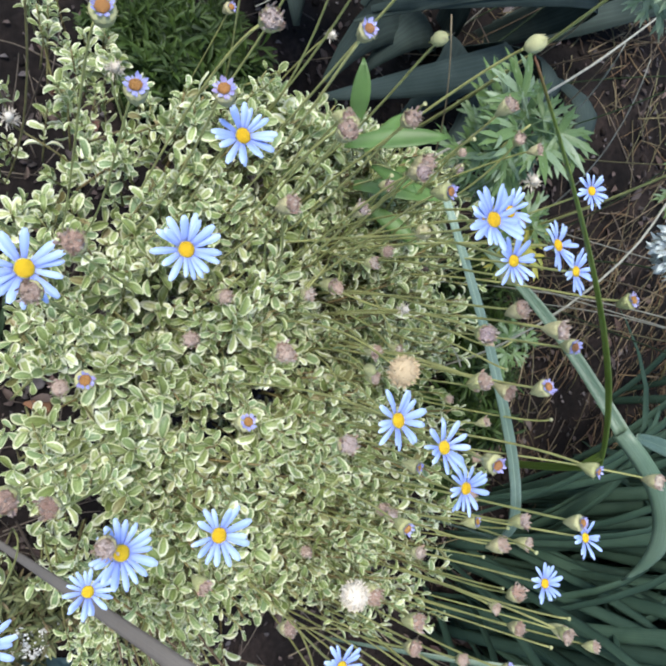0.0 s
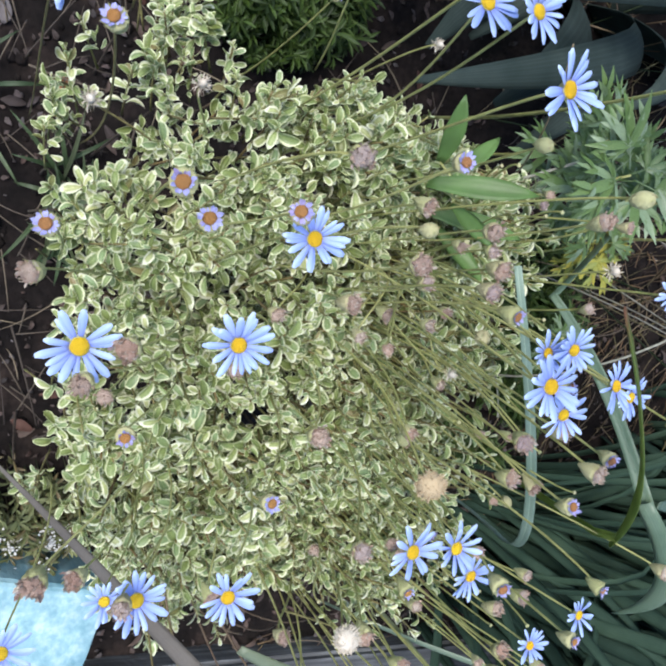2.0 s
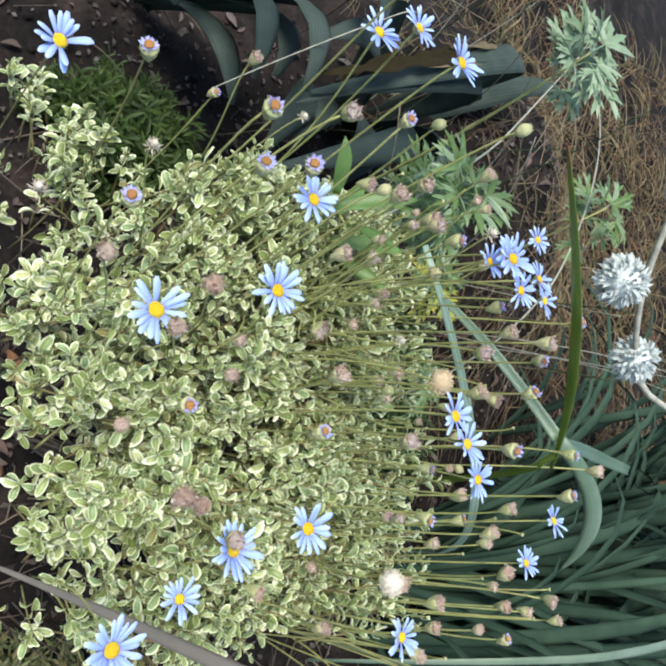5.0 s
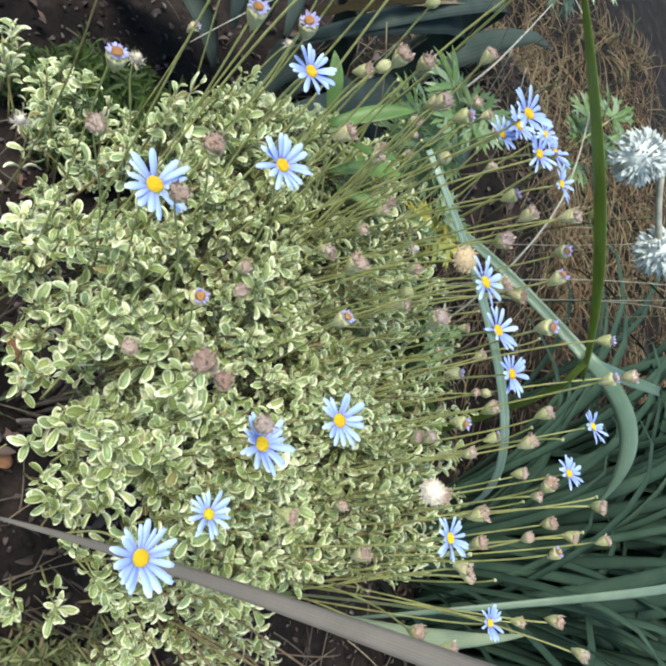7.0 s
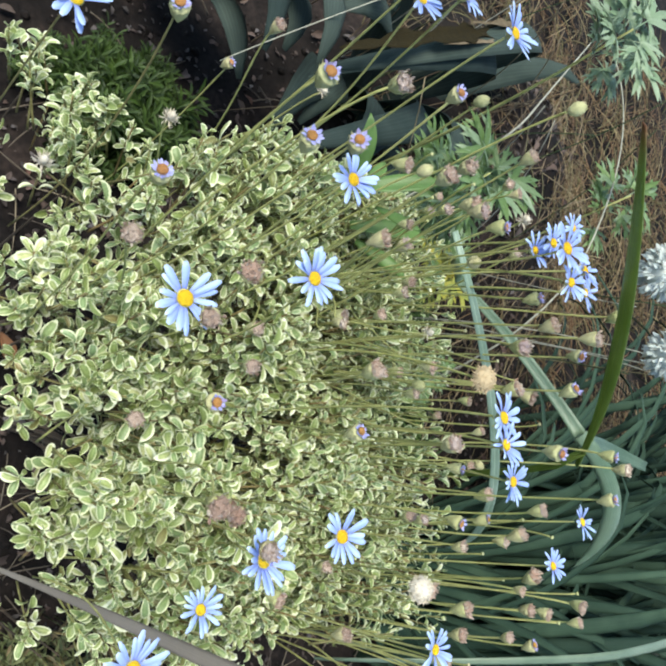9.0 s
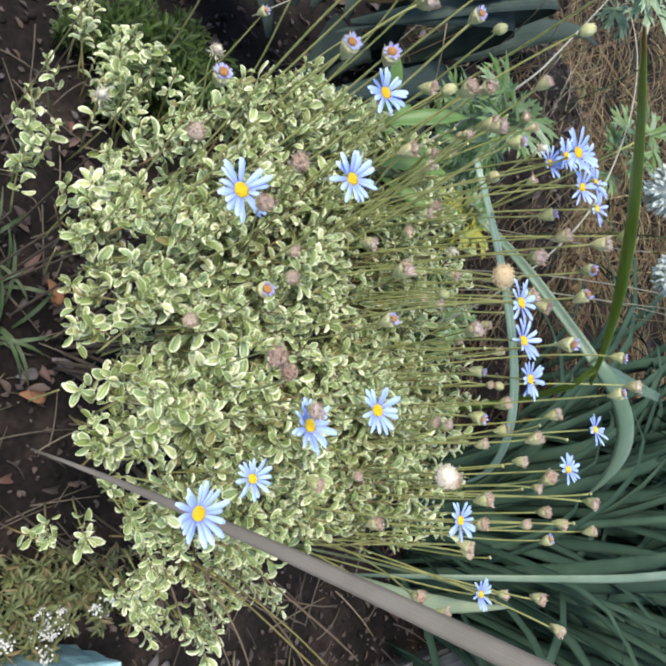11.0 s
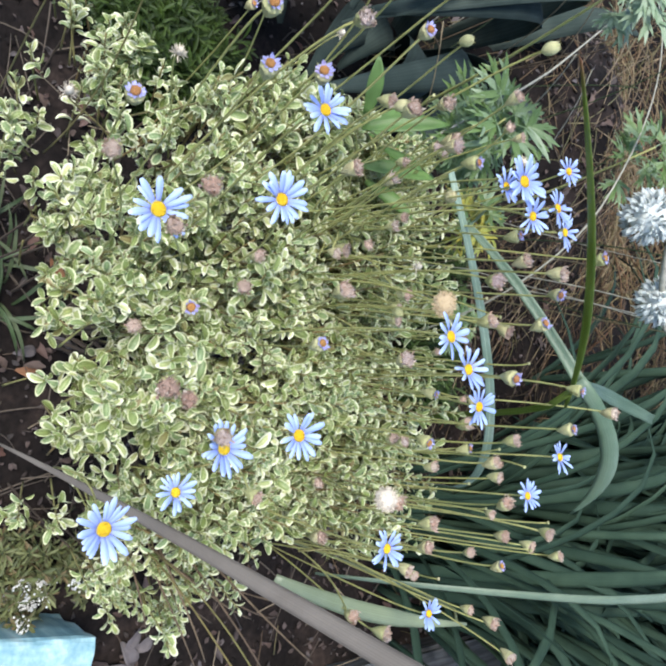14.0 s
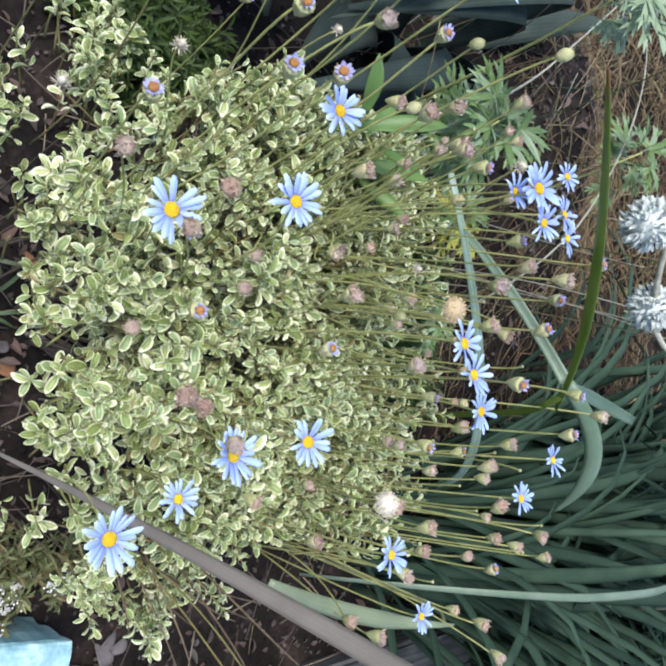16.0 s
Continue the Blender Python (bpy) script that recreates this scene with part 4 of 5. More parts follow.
arch = bezier([(0.111, 0.060, 0.317), (0.165, 0.142, 0.436), (0.289, 0.295, 0.606)], 24, 0.02, 1.12)
arch = np.vstack([arch, bezier([arch[-1] + (arch[-1] - arch[-2]) * 2, (0.50, 0.62, 0.86), (0.80, 0.95, 0.60), (0.85, 1.02, 0.0)], 20)])
strap_leaf([strap(arch[::-1], 0.025, 60, 0.1, (0.75, -0.55, -0.1), (1.0, 1.0, 0.05))], GREY_STRAP, "withered grey-brown strap leaf leaning over the shrub")
slim = bezier([(-0.095, 0.32, 0.568), (0.151, 0.465, 0.541), (0.196, 0.609, 0.347)], 24)
slim = np.vstack([slim, bezier([slim[-1] + (slim[-1] - slim[-2]), (0.21, 0.68, 0.2), (0.22, 0.70, -0.01)], 8)])
strap_leaf([strap(slim[::-1], 0.0092, 30, 0.15, (0.1, 0.75, 0.65), (0.7, 1.0, 0.5))], PALE_STRAP, "narrow pale grey-green strap leaf arching behind the daisies")
strap_leaf([strap([(-0.082, 0.438, 0.495), (-0.03, 0.498, 0.517), (0.072, 0.528, 0.561)], 0.0100, 14, 0.25, (0.45, -0.45, -0.75), (0.6, 1.0, 1.2)),
            strap([(0.066, 0.518, 0.562), (0.152, 0.597, 0.589), (0.214, 0.633, 0.485)], 0.0175, 16, 0.25, (0.2, 0.7, 0.7), (0.8, 1.0, 0.08)),
            strap([(0.07, 0.548, 0.556), (0.079, 0.616, 0.535), (0.107, 0.668, 0.565)], 0.014, 12, 0.25, (0.95, -0.1, -0.1), (0.5, 1.0, 0.7)),
            strap([(-0.082, 0.438, 0.495), (-0.18, 0.72, 0.32), (-0.28, 1.02, 0.10)], 0.010, 10, 0.25, (0.45, -0.45, -0.75), (0.8, 1.0, 0.7))], BENT_STRAP, "grey-green strap leaf with a sharp bend and hanging tip")
tall = bezier([(-0.071, 0.206, 0.741), (0.012, 0.36, 0.668), (0.078, 0.447, 0.593)], 24, -0.06, 1.08)
tall_foot = bezier([tall[-3], tall[-1] + (tall[-1] - tall[-2]) * 2, (0.10, 0.56, 0.42), (0.13, 0.66, -0.01)], 14)
strap_leaf([strap(tall[::-1], 0.0145, 30, 0.14, (-0.80, 0.25, -0.46), (0.30, 1.0, 0.22)),
            strap(tall_foot, 0.0060, 14, 0.2, (-0.824, 0.209, -0.524), (1.0, 1.0, 1.0))], UPRIGHT_STRAP, "upright green strap leaf with a withered brown tip")
low = bezier([(0.281, 0.452, 0.361), (0.293, 0.544, 0.455), (0.312, 0.658, 0.494)], 20, -0.25, 1.0)
low = np.vstack([low, bezier([low[-1] + (low[-1] - low[-2]), (0.35, 0.90, 0.53), (0.42, 1.30, 0.50), (0.46, 1.45, 0.0)], 18)])
strap_leaf([strap(low[::-1], 0.0145, 28, 0.25, (0.9, 0.1, -0.4), (0.4, 1.0, 0.2))], LOW_STRAP, "slim green strap leaf arching out of a clump")
over = bezier([(0.231, 0.257, 0.450), (0.28, 0.348, 0.462), (0.293, 0.442, 0.487)], 20, -0.06, 1.0)
over_foot = bezier([(0.255, 0.45, 0.0), (0.265, 0.46, 0.25), (0.300, 0.50, 0.50), over[-2]], 12)
strap_leaf([strap(over[::-1], 0.0150, 24, 0.25, (0.75, -0.6, -0.2), (0.15, 1.0, 0.45)),
            strap(over_foot, 0.0030, 12, 0.2, (0.75, -0.6, -0.2), (1.0, 1.0, 1.0))], OVER_STRAP, "pale green strap leaf lying over the shrub's edge")


# ---- the dark strap-leaved clumps behind ----
def strap_clump(x, y, count, seed, reach=(0.32, 0.62)):
    rr = np.random.default_rng(seed)
    root = thing("agapanthus", (x, y, 0), "dense clump of dark green arching strap leaves in soil", "strap-leaf plant", "dark strap-leaved clumps")
    for i in range(count):
        a = radians(-20 + 172 * ((i * 0.618) % 1.0)) + rr.normal(0, 0.25)
        s = rr.uniform(0, 1)
        l = reach[0] + (reach[1] - reach[0]) * rr.random()
        flat = l * (0.35 + 0.6 * s)
        up = l * (1.05 - 0.45 * s)
        o = Vector((math.cos(a), math.sin(a), 0))
        f = Vector((x + rr.uniform(-0.13, 0.13), y + rr.uniform(-0.13, 0.13), 0)) + o * rr.uniform(0.01, 0.05)
        bow = Vector((rr.uniform(-0.08, 0.08), rr.uniform(-0.08, 0.08), 0))
        pts = [f, f + o * flat * 0.25 + Vector((0, 0, up * 0.75)), f + o * flat * 0.75 + bow + Vector((0, 0, up * 1.05)), f + o * flat * 1.15 + Vector((0, 0, up * (0.95 - 0.55 * s)))]
        part("leaf", mesh_of(doubled(strap(pts, rr.uniform(0.012, 0.026), 12, 0.3, (-o.y, o.x, 0), (0.7, 1.0, 0.03), rr.uniform(-0.3, 0.3)), 0.0007), "leaf", AGAPANTHUS), root)
    return root


strap_clump(0.36, 0.92, 125, 11, (0.36, 0.72))
strap_clump(0.62, 1.22, 120, 12, (0.45, 0.8))
strap_clump(0.20, 1.30, 70, 13, (0.34, 0.66))
strap_clump(0.34, 1.22, 110, 14, (0.40, 0.75))


# ---- ferny plants ----
def ferny_leaf(seed):
    """A palmate leaf along x, one unit long: narrow lobes, each cut into three pointed teeth."""
    rr = np.random.default_rng(seed)
    g = Geo()
    g.add(*tube(bezier([(0, 0, 0), (0.2, 0, 0.04), (0.4, 0, 0.03)], 5), 0.014, 0.011, 4))
    for a, l in ((0, 0.70), (36, 0.66), (-36, 0.66), (74, 0.54), (-74, 0.54), (112, 0.34), (-112, 0.34)):
        a = radians(a + rr.uniform(-9, 9))
        l *= rr.uniform(0.85, 1.1)
        d = Vector((math.cos(a), math.sin(a), rr.uniform(-0.3, 0.15)))
        p = Vector((0.32, 0, 0.03))
        g.add_moved(lance_leaf(0.21, 0.35, -0.22, 6), place_at(p, d, (0, 0, 1), l))
        for u, b, k in ((0.46, 0.50, 0.40), (0.52, -0.50, 0.40)):
            e = Vector((math.cos(a + b), math.sin(a + b), rr.uniform(-0.35, 0.0)))
            g.add_moved(lance_leaf(0.32, 0.35, -0.2, 5), place_at(p + d * l * u - Vector((0, 0, 0.22 * l * u * u)), e, (0, 0, 1), l * k * rr.uniform(0.85, 1.2)))
    return g.piece()


FERNS = [ferny_leaf(s) for s in (1, 2, 3)]
FERN_MESHES = [mesh_of(p, "leaf", FERNY) for p in FERNS]
YELLOW_FERN = mesh_of(FERNS[0], "leaf", YELLOWING)
SILVERY_MESHES = [mesh_of(p, "leaf", SILVERY) for p in FERNS]


def ferny_plant(foot, top, spread, count, size, seed, label, yellow=0, low=0.78, shapes=FERN_MESHES):
    rr = np.random.default_rng(seed)
    root = thing("ferny_plant", foot, label, "ferny plant", "ferny plants")
    stem = bezier([foot, Vector(foot).lerp(Vector(top), 0.5) + Vector((0.03, 0, 0.03)), top], 12)
    part("stem", mesh_of(tube(stem, 0.0030, 0.0009, 6), "stem", STEM), root)
    for i in range(count):
        s = low + (1 - low) * i / max(1, count - 1)
        p = Vector(stem[-1]).lerp(Vector(stem[-3]), (1 - s) * 5.5)
        a = 2.4 * i + rr.uniform(-0.4, 0.4)
        d = Vector((math.cos(a), math.sin(a), rr.uniform(0.05, 1.0)))
        part("leaf", YELLOW_FERN if i < yellow else shapes[rr.integers(3)], root, place_at(p + d * spread * 0.1, d, (0, -0.3, 1), size * rr.uniform(0.75, 1.15)), "yellowing lobed leaf" if i < yellow else "")
    return root


ferny_plant((-0.20, 0.62, 0.0), (-0.180, 0.450, 0.53), 0.05, 26, 0.052, 21, "bright green plant with finely cut lobed leaves", 0)
ferny_plant((-0.12, 0.67, 0.0), (-0.150, 0.64, 0.355), 0.05, 12, 0.050, 22, "ferny plant with yellowing lobed leaves", 9, 0.88)
ferny_plant((-0.30, 0.62, 0.0), (-0.238, 0.405, 0.683), 0.05, 16, 0.046, 23, "tall ferny plant with silvery green lobed leaves", 0, 0.93, SILVERY_MESHES)
ferny_plant((-0.17, 0.74, 0.0), (-0.172, 0.61, 0.60), 0.05, 9, 0.045, 26, "small ferny plant rising from the dry grass", 0, 0.9)
ferny_plant((-0.02, 0.80, 0.0), (-0.03, 0.76, 0.24), 0.05, 7, 0.045, 24, "ferny plant growing among dry grass", 0)
ferny_plant((-0.26, 0.62, 0.0), (-0.235, 0.55, 0.42), 0.05, 16, 0.06, 25, "ferny plant growing beside broad blue-grey leaves", 0)


def broad_plant(foot, leaves, label, mat, name, category):
    root = thing(name, foot, label, category)
    for base, mid, tip, w in leaves:
        run = Vector(tip) - Vector(base)
        part("leaf", mesh_of(doubled(strap([base, mid, tip], w, 14, 0.25, (-run.y, run.x, 0), (0.45, 1.0, 0.10)), 0.0012), "leaf", mat), root)
    return root


o = (-0.62, 0.42, 0.02)
o2 = (-0.52, 0.80, 0.02)
NEAR_LEAVES = [
    (o, (-0.52, 0.40, 0.42), (-0.35, 0.36, 0.33), 0.060),
    (o, (-0.50, 0.46, 0.46), (-0.34, 0.41, 0.36), 0.065),
    (o, (-0.54, 0.32, 0.42), (-0.42, 0.28, 0.30), 0.060),
    (o, (-0.56, 0.52, 0.50), (-0.42, 0.50, 0.40), 0.065),
    (o, (-0.66, 0.30, 0.40), (-0.60, 0.20, 0.30), 0.060),
    (o, (-0.52, 0.50, 0.36), (-0.40, 0.44, 0.28), 0.070),
    (o, (-0.50, 0.38, 0.30), (-0.38, 0.42, 0.22), 0.065)]
FAR_LEAVES = [
    (o2, (-0.50, 0.62, 0.42), (-0.44, 0.47, 0.34), 0.075),
    (o2, (-0.40, 0.80, 0.40), (-0.30, 0.66, 0.34), 0.060),
    (o2, (-0.62, 0.70, 0.46), (-0.58, 0.50, 0.40), 0.070),
    (o2, (-0.56, 0.98, 0.42), (-0.50, 1.02, 0.40), 0.065),
    (o2, (-0.46, 0.60, 0.30), (-0.34, 0.50, 0.24), 0.060),
    (o2, (-0.40, 0.66, 0.36), (-0.27, 0.52, 0.28), 0.075),
    (o2, (-0.36, 0.72, 0.34), (-0.24, 0.60, 0.24), 0.065),
    (o2, (-0.44, 0.50, 0.34), (-0.31, 0.44, 0.25), 0.070),
    (o2, (-0.42, 0.92, 0.36), (-0.28, 0.80, 0.30), 0.070),
    (o2, (-0.46, 0.86, 0.60), (-0.34, 0.42, 0.36), 0.050),
    (o2, (-0.38, 0.80, 0.44), (-0.25, 0.38, 0.33), 0.050)]
clump = broad_plant(o, NEAR_LEAVES + FAR_LEAVES, "blue-grey plant with broad smooth leaves behind the shrub", SILVER_BROAD, "broad_leaf_plant", "broad-leaf plant")
# its longest leaf lies over the others, under a withered brown one whose rolled-in shadow is painted dark
long_path = np.vstack([bezier([(-0.53, 0.82, 0.0), (-0.52, 0.86, 0.36), (-0.465, 0.76, 0.455)], 9)[:-1], bezier([(-0.465, 0.76, 0.455), (-0.424, 0.657, 0.47), (-0.369, 0.513, 0.42), (-0.330, 0.41, 0.345)], 16)])
part("leaf", mesh_of(doubled(strap(long_path, 0.046, 24, 0.22, (0.9, 0.15, 0.35), (0.5, 1.0, 0.04), 0.15), 0.0012), "leaf", SILVER_BROAD), clump, label="large leaf under a withered one")
dead_path = bezier([(-0.50, 0.85, 0.36), (-0.475, 0.78, 0.475), (-0.415, 0.60, 0.455), (-0.338, 0.40, 0.40)], 47)


def ragged(path, half, shift, lift, ends=6.0):
    """Cross-sections of an uneven strip along a path."""
    rows = []
    for k, p in enumerate(path):
        w = half * (1.0 + 0.7 * noise.noise((k * 0.37, shift * 900, 0)) + 0.3 * rng.uniform(-1, 1)) * min(1, (k + 1) / ends, (len(path) - k) / ends)
        rows.append((Vector(p) + Vector((shift + 0.3 * half * noise.noise((k * 0.2, 3, 0)), 0, lift)), Vector((0.9, 0.15, 0.3)) * w, Vector((0, 0, 0.3 * w + 0.0012 * rng.uniform(-1, 1)))))
    return doubled(sheet(rows), 0.0006)


# the dark strip is dead tissue with the roll's shadow in its colour
part("dead_tissue", mesh_of(ragged(dead_path, 0.011, 0.0, 0.0), "dead_tissue", DEAD_SHADED), clump, label="ragged dead brown tissue, its dark tone partly painted shadow")
part("dead_margin", mesh_of(ragged(dead_path[4:32], 0.0045, -0.012, 0.006), "dead_margin", TAN), clump, label="dry tan margin of a withered leaf")
part("dead_margin", mesh_of(ragged(dead_path[10:36], 0.0035, 0.012, 0.005), "dead_margin", TAN), clump)


def leafy_stem(foot, top, leaves, label):
    """A thin stem with plain pointed leaves on short stalks."""
    root = thing("green_leaf_plant", foot, label, "leafy plant")
    stem = bezier([foot, Vector(foot).lerp(Vector(top), 0.6) + Vector((0.0, 0.02, 0.05)), top], 12)
    part("stem", mesh_of(tube(stem, 0.002, 0.0012, 6), "stem", STEM), root)
    for base, tip, width in leaves:
        base, tip = Vector(base), Vector(tip)
        near = min(stem, key=lambda q: (Vector(q) - base).length + 0.4 * abs(q[2] - base.z + 0.01))
        part("leaf_stalk", mesh_of(tube(bezier([near, Vector(near).lerp(base, 0.5) + Vector((0, 0, 0.004)), base], 5), 0.0009, 0.0007, 5), "leaf_stalk", STEM), root)
        run = tip - base
        bow = base.lerp(tip, 0.5) + Vector((0, 0, 0.14 * run.length))
        part("leaf", mesh_of(doubled(strap([base, bow, tip], width, 10, 0.3, (1.0, 0.1, 0.25) if abs(run.y) > abs(run.x) else (0.1, 0.8, 0.6), (0.45, 1.0, 0.05)), 0.0004), "leaf", BROAD_GREEN), root)


leafy_stem((-0.13, 0.40, 0.0), (-0.13, 0.33, 0.50),
           [((-0.125, 0.325, 0.462), (-0.118, 0.392, 0.492), 0.016), ((-0.138, 0.285, 0.505), (-0.143, 0.345, 0.548), 0.015), ((-0.155, 0.300, 0.495), (-0.195, 0.290, 0.520), 0.013), ((-0.130, 0.345, 0.440), (-0.165, 0.400, 0.450), 0.014),
            ((-0.115, 0.340, 0.455), (-0.080, 0.375, 0.480), 0.013), ((-0.150, 0.330, 0.470), (-0.190, 0.370, 0.470), 0.013), ((-0.130, 0.315, 0.500), (-0.105, 0.330, 0.530), 0.014), ((-0.110, 0.365, 0.430), (-0.085, 0.425, 0.440), 0.013)],
           "small plant with plain broad green leaves")


# ---- feathery ground cover ----
def feathery_tuft(seed):
    """One feathery sprig about the origin, one unit high."""
    rr = np.random.default_rng(seed)
    g = Geo()
    blade = spoon_leaf(1, 0.19, 0.3, 0.2, 4)
    for _ in range(12):
        x, y = rr.uniform(-0.2, 0.2), rr.uniform(-0.2, 0.2)
        h = rr.uniform(0.55, 1.0)
        g.add(*tube([(x * 0.5, y * 0.5, -0.05), (x * 0.8, y, h * 0.5), (x, y, h)], 0.009, 0.006, 4))
        for _ in range(15):
            d = Vector((rr.uniform(-1, 1), rr.uniform(-1, 1), rr.uniform(-0.2, 1.1)))
            g.add_moved(blade, place_at((x, y, h - rr.uniform(0, 0.35)), d, (0, 0, 1), rr.uniform(0.12, 0.24)))
    return g.mesh("tuft", MOSSY)


FEATHERS = [feathery_tuft(s) for s in (61, 62, 63)]


def feathery(cx, cy, rx, ry, height, count, seed, label, name="feathery_groundcover"):
    rr = np.random.default_rng(seed)
    root = thing(name, (cx, cy, 0), label, "ground cover")
    for _ in range(count):
        a, q = rr.uniform(0, 6.3), math.sqrt(rr.random())
        x, y = cx + rx * q * math.cos(a), cy + ry * q * math.sin(a)
        h = height * (1 - 0.5 * q * q) * rr.uniform(0.7, 1.0)
        part("tuft", FEATHERS[rr.integers(3)], root, pose(x, y, ground_height(x, y), rr.uniform(-12, 12), rr.uniform(-12, 12), rr.uniform(0, 360)) @ Matrix.Scale(h, 4))


feathery(-0.382, 0.354, 0.09, 0.115, 0.14, 48, 31, "dense feathery dark green ground cover on the soil")
feathery(0.03, 0.80, 0.22, 0.10, 0.15, 34, 33, "low green feathery growth behind the shrub")


# ---- dry grass ----
def dry_grass():
    root = thing("dry_grass", (-0.35, 0.95, 0.2), "tangled heap of dry brown grass and straw", "dry grass")
    g = Geo()
    for _ in range(160):
        x, y = rng.normal(-0.33, 0.26), rng.normal(1.05, 0.28)
        if y < 0.78:
            continue
        z = ground_height(x, y)
        a, l = rng.choice([-0.45, 2.7]) + rng.normal(0, 0.4), rng.uniform(0.10, 0.40)
        h = rng.uniform(0.0, 0.07)
        e = Vector((x + l * math.cos(a), y + l * math.sin(a), 0))
        e.z = ground_height(e.x, e.y) + rng.uniform(0.0, 0.10)
        r = rng.uniform(0.0005, 0.0014)
        g.add(*tube(bezier([(x, y, z), ((x + e.x) / 2 + rng.uniform(-0.03, 0.03), (y + e.y) / 2, z + h * 1.6), tuple(e)], 7), r, r * 0.5, 4))
    tagged(part("straw", g.mesh("straw", STRAW), root), kind="stuff")
    g = Geo()
    for _ in range(2800):
        x, y = rng.normal(-0.30, 0.34), rng.normal(1.10, 0.34)
        if y < 0.80 - max(0, x + 0.2) or noise.noise((x * 7, y * 7, 8.3)) < -0.12 + rng.uniform(-0.15, 0.15):
            continue
        a, l = rng.choice([-0.45, 2.7]) + rng.normal(0, 1.1), rng.uniform(0.02, 0.075)
        z = ground_height(x, y) + rng.uniform(0.0, 0.02)
        e = (x + l * math.cos(a), y + l * math.sin(a), ground_height(x + l * math.cos(a), y + l * math.sin(a)) + rng.uniform(0, 0.03))
        r = rng.uniform(0.0005, 0.0016)
        g.add(*tube(bezier([(x, y, z), ((x + e[0]) / 2, (y + e[1]) / 2, z + 0.006), e], 4), r, r * 0.5, 3))
    for _ in range(3600):
        x, y = rng.uniform(-1.3, 0.35), rng.uniform(1.35, 2.9)
        if noise.noise((x * 5, y * 5, 8.3)) < -0.1 + rng.uniform(-0.15, 0.15):
            continue
        a, l = rng.choice([-0.45, 2.7]) + rng.normal(0, 0.7), rng.uniform(0.05, 0.22)
        z = ground_height(x, y) + rng.uniform(0.0, 0.03)
        e = (x + l * math.cos(a), y + l * math.sin(a), z + rng.uniform(-0.01, 0.06))
        r = rng.uniform(0.0012, 0.003)
        g.add(*tube(bezier([(x, y, z), ((x + e[0]) / 2, (y + e[1]) / 2, z + 0.05), e], 5), r, r * 0.4, 3))
    tagged(part("thatch", g.mesh("thatch", THATCH), root, label="matted reddish brown dead grass"), kind="stuff")


dry_grass()


def long_grass():
    root = thing("tall_grass", (-0.3, 0.75, 0), "loose tall grass of long thin dry stems", "tall grass")
    for k in range(34):
        a = Vector((rng.uniform(-0.6, -0.1), rng.uniform(0.6, 0.95), 0.0))
        b = a + Vector((rng.uniform(-0.18, 0.22), rng.uniform(-0.25, 0.05), rng.uniform(0.45, 0.68)))
        part("stem", mesh_of(tube(bezier([a, a.lerp(b, 0.5) + Vector((rng.uniform(-0.06, 0.06), 0.05, 0.08)), b], 18), 0.0011, 0.0006, 6), "stem", (STRAW, SILVER_STEM, STRAW, GRASS)[k % 4]), root)

    for k, (foot, start, mid, end, r) in enumerate([((-0.02, 0.62, 0.0), (-0.110, 0.567, 0.563), (-0.2105, 0.6346, 0.5937), (-0.309, 0.6825, 0.579), 0.0012), ((-0.16, 0.48, 0.0), (-0.273, 0.569, 0.516), (-0.37, 0.715, 0.49), (-0.479, 0.86, 0.485), 0.0015), ((-0.60, 0.80, 0.0), (-0.428, 0.49, 0.43), (-0.38, 0.40, 0.375), (-0.343, 0.335, 0.315), 0.0010)]):
        foot, start, end = Vector(foot), Vector(start), Vector(end)
        run = bezier([start, mid, end], 14, 0.0, 1.35 if k < 2 else 1.1)
        rise = bezier([foot, start - (Vector(run[1]) - start) * 9 - Vector((0, 0, 0.1)), start - (Vector(run[1]) - start) * 3, start], 14)
        part("stem", mesh_of(tube(np.vstack([rise[:-1], run]), r, r * 0.6, 6), "stem", SILVER_STEM), root, label="pale grey dry stem" if k == 0 else "")


long_grass()


# ---- silver globe heads ----
def globe_thistle(stem, heads, seed):
    rr = np.random.default_rng(seed)
    root = thing("globe_thistle", stem[0], "silver-grey spiky globe heads stacked along a pale stem", "thistle")
    part("stem", mesh_of(tube(stem, 0.0034, 0.0022, 8), "stem", SILVER_STEM), root)
    me = mesh_of(doubled(spoon_leaf(1, 0.36, 0.5, 0.3, 4), 0.02), "floret", SILVER)
    core = lathe([(0.2, -0.95), (0.75, -0.65), (1.0, 0), (0.75, 0.65), (0.2, 0.95)], 12)
    for x, y, z, r in heads:
        h = Vector((x, y, z))
        head = part("head", mesh_of((core[0] * r * 0.70, core[1], core[2]), "head", SILVER), root, Matrix.Translation(h))
        for i in range(240):
            c = 1 - 2 * (i + 0.5) / 240
            a, q = 2.39996 * i, math.sqrt(1 - c * c)
            d = Vector((q * math.cos(a) + rr.uniform(-0.2, 0.2), q * math.sin(a) + rr.uniform(-0.2, 0.2), c + rr.uniform(-0.2, 0.2))).normalized()
            ob = new("floret", me)
            ob.parent = head
            ob.matrix_basis = place_at(d * r * 0.62, d, (rr.uniform(-1, 1), rr.uniform(-1, 1), 0.5), r * rr.uniform(0.32, 0.48))


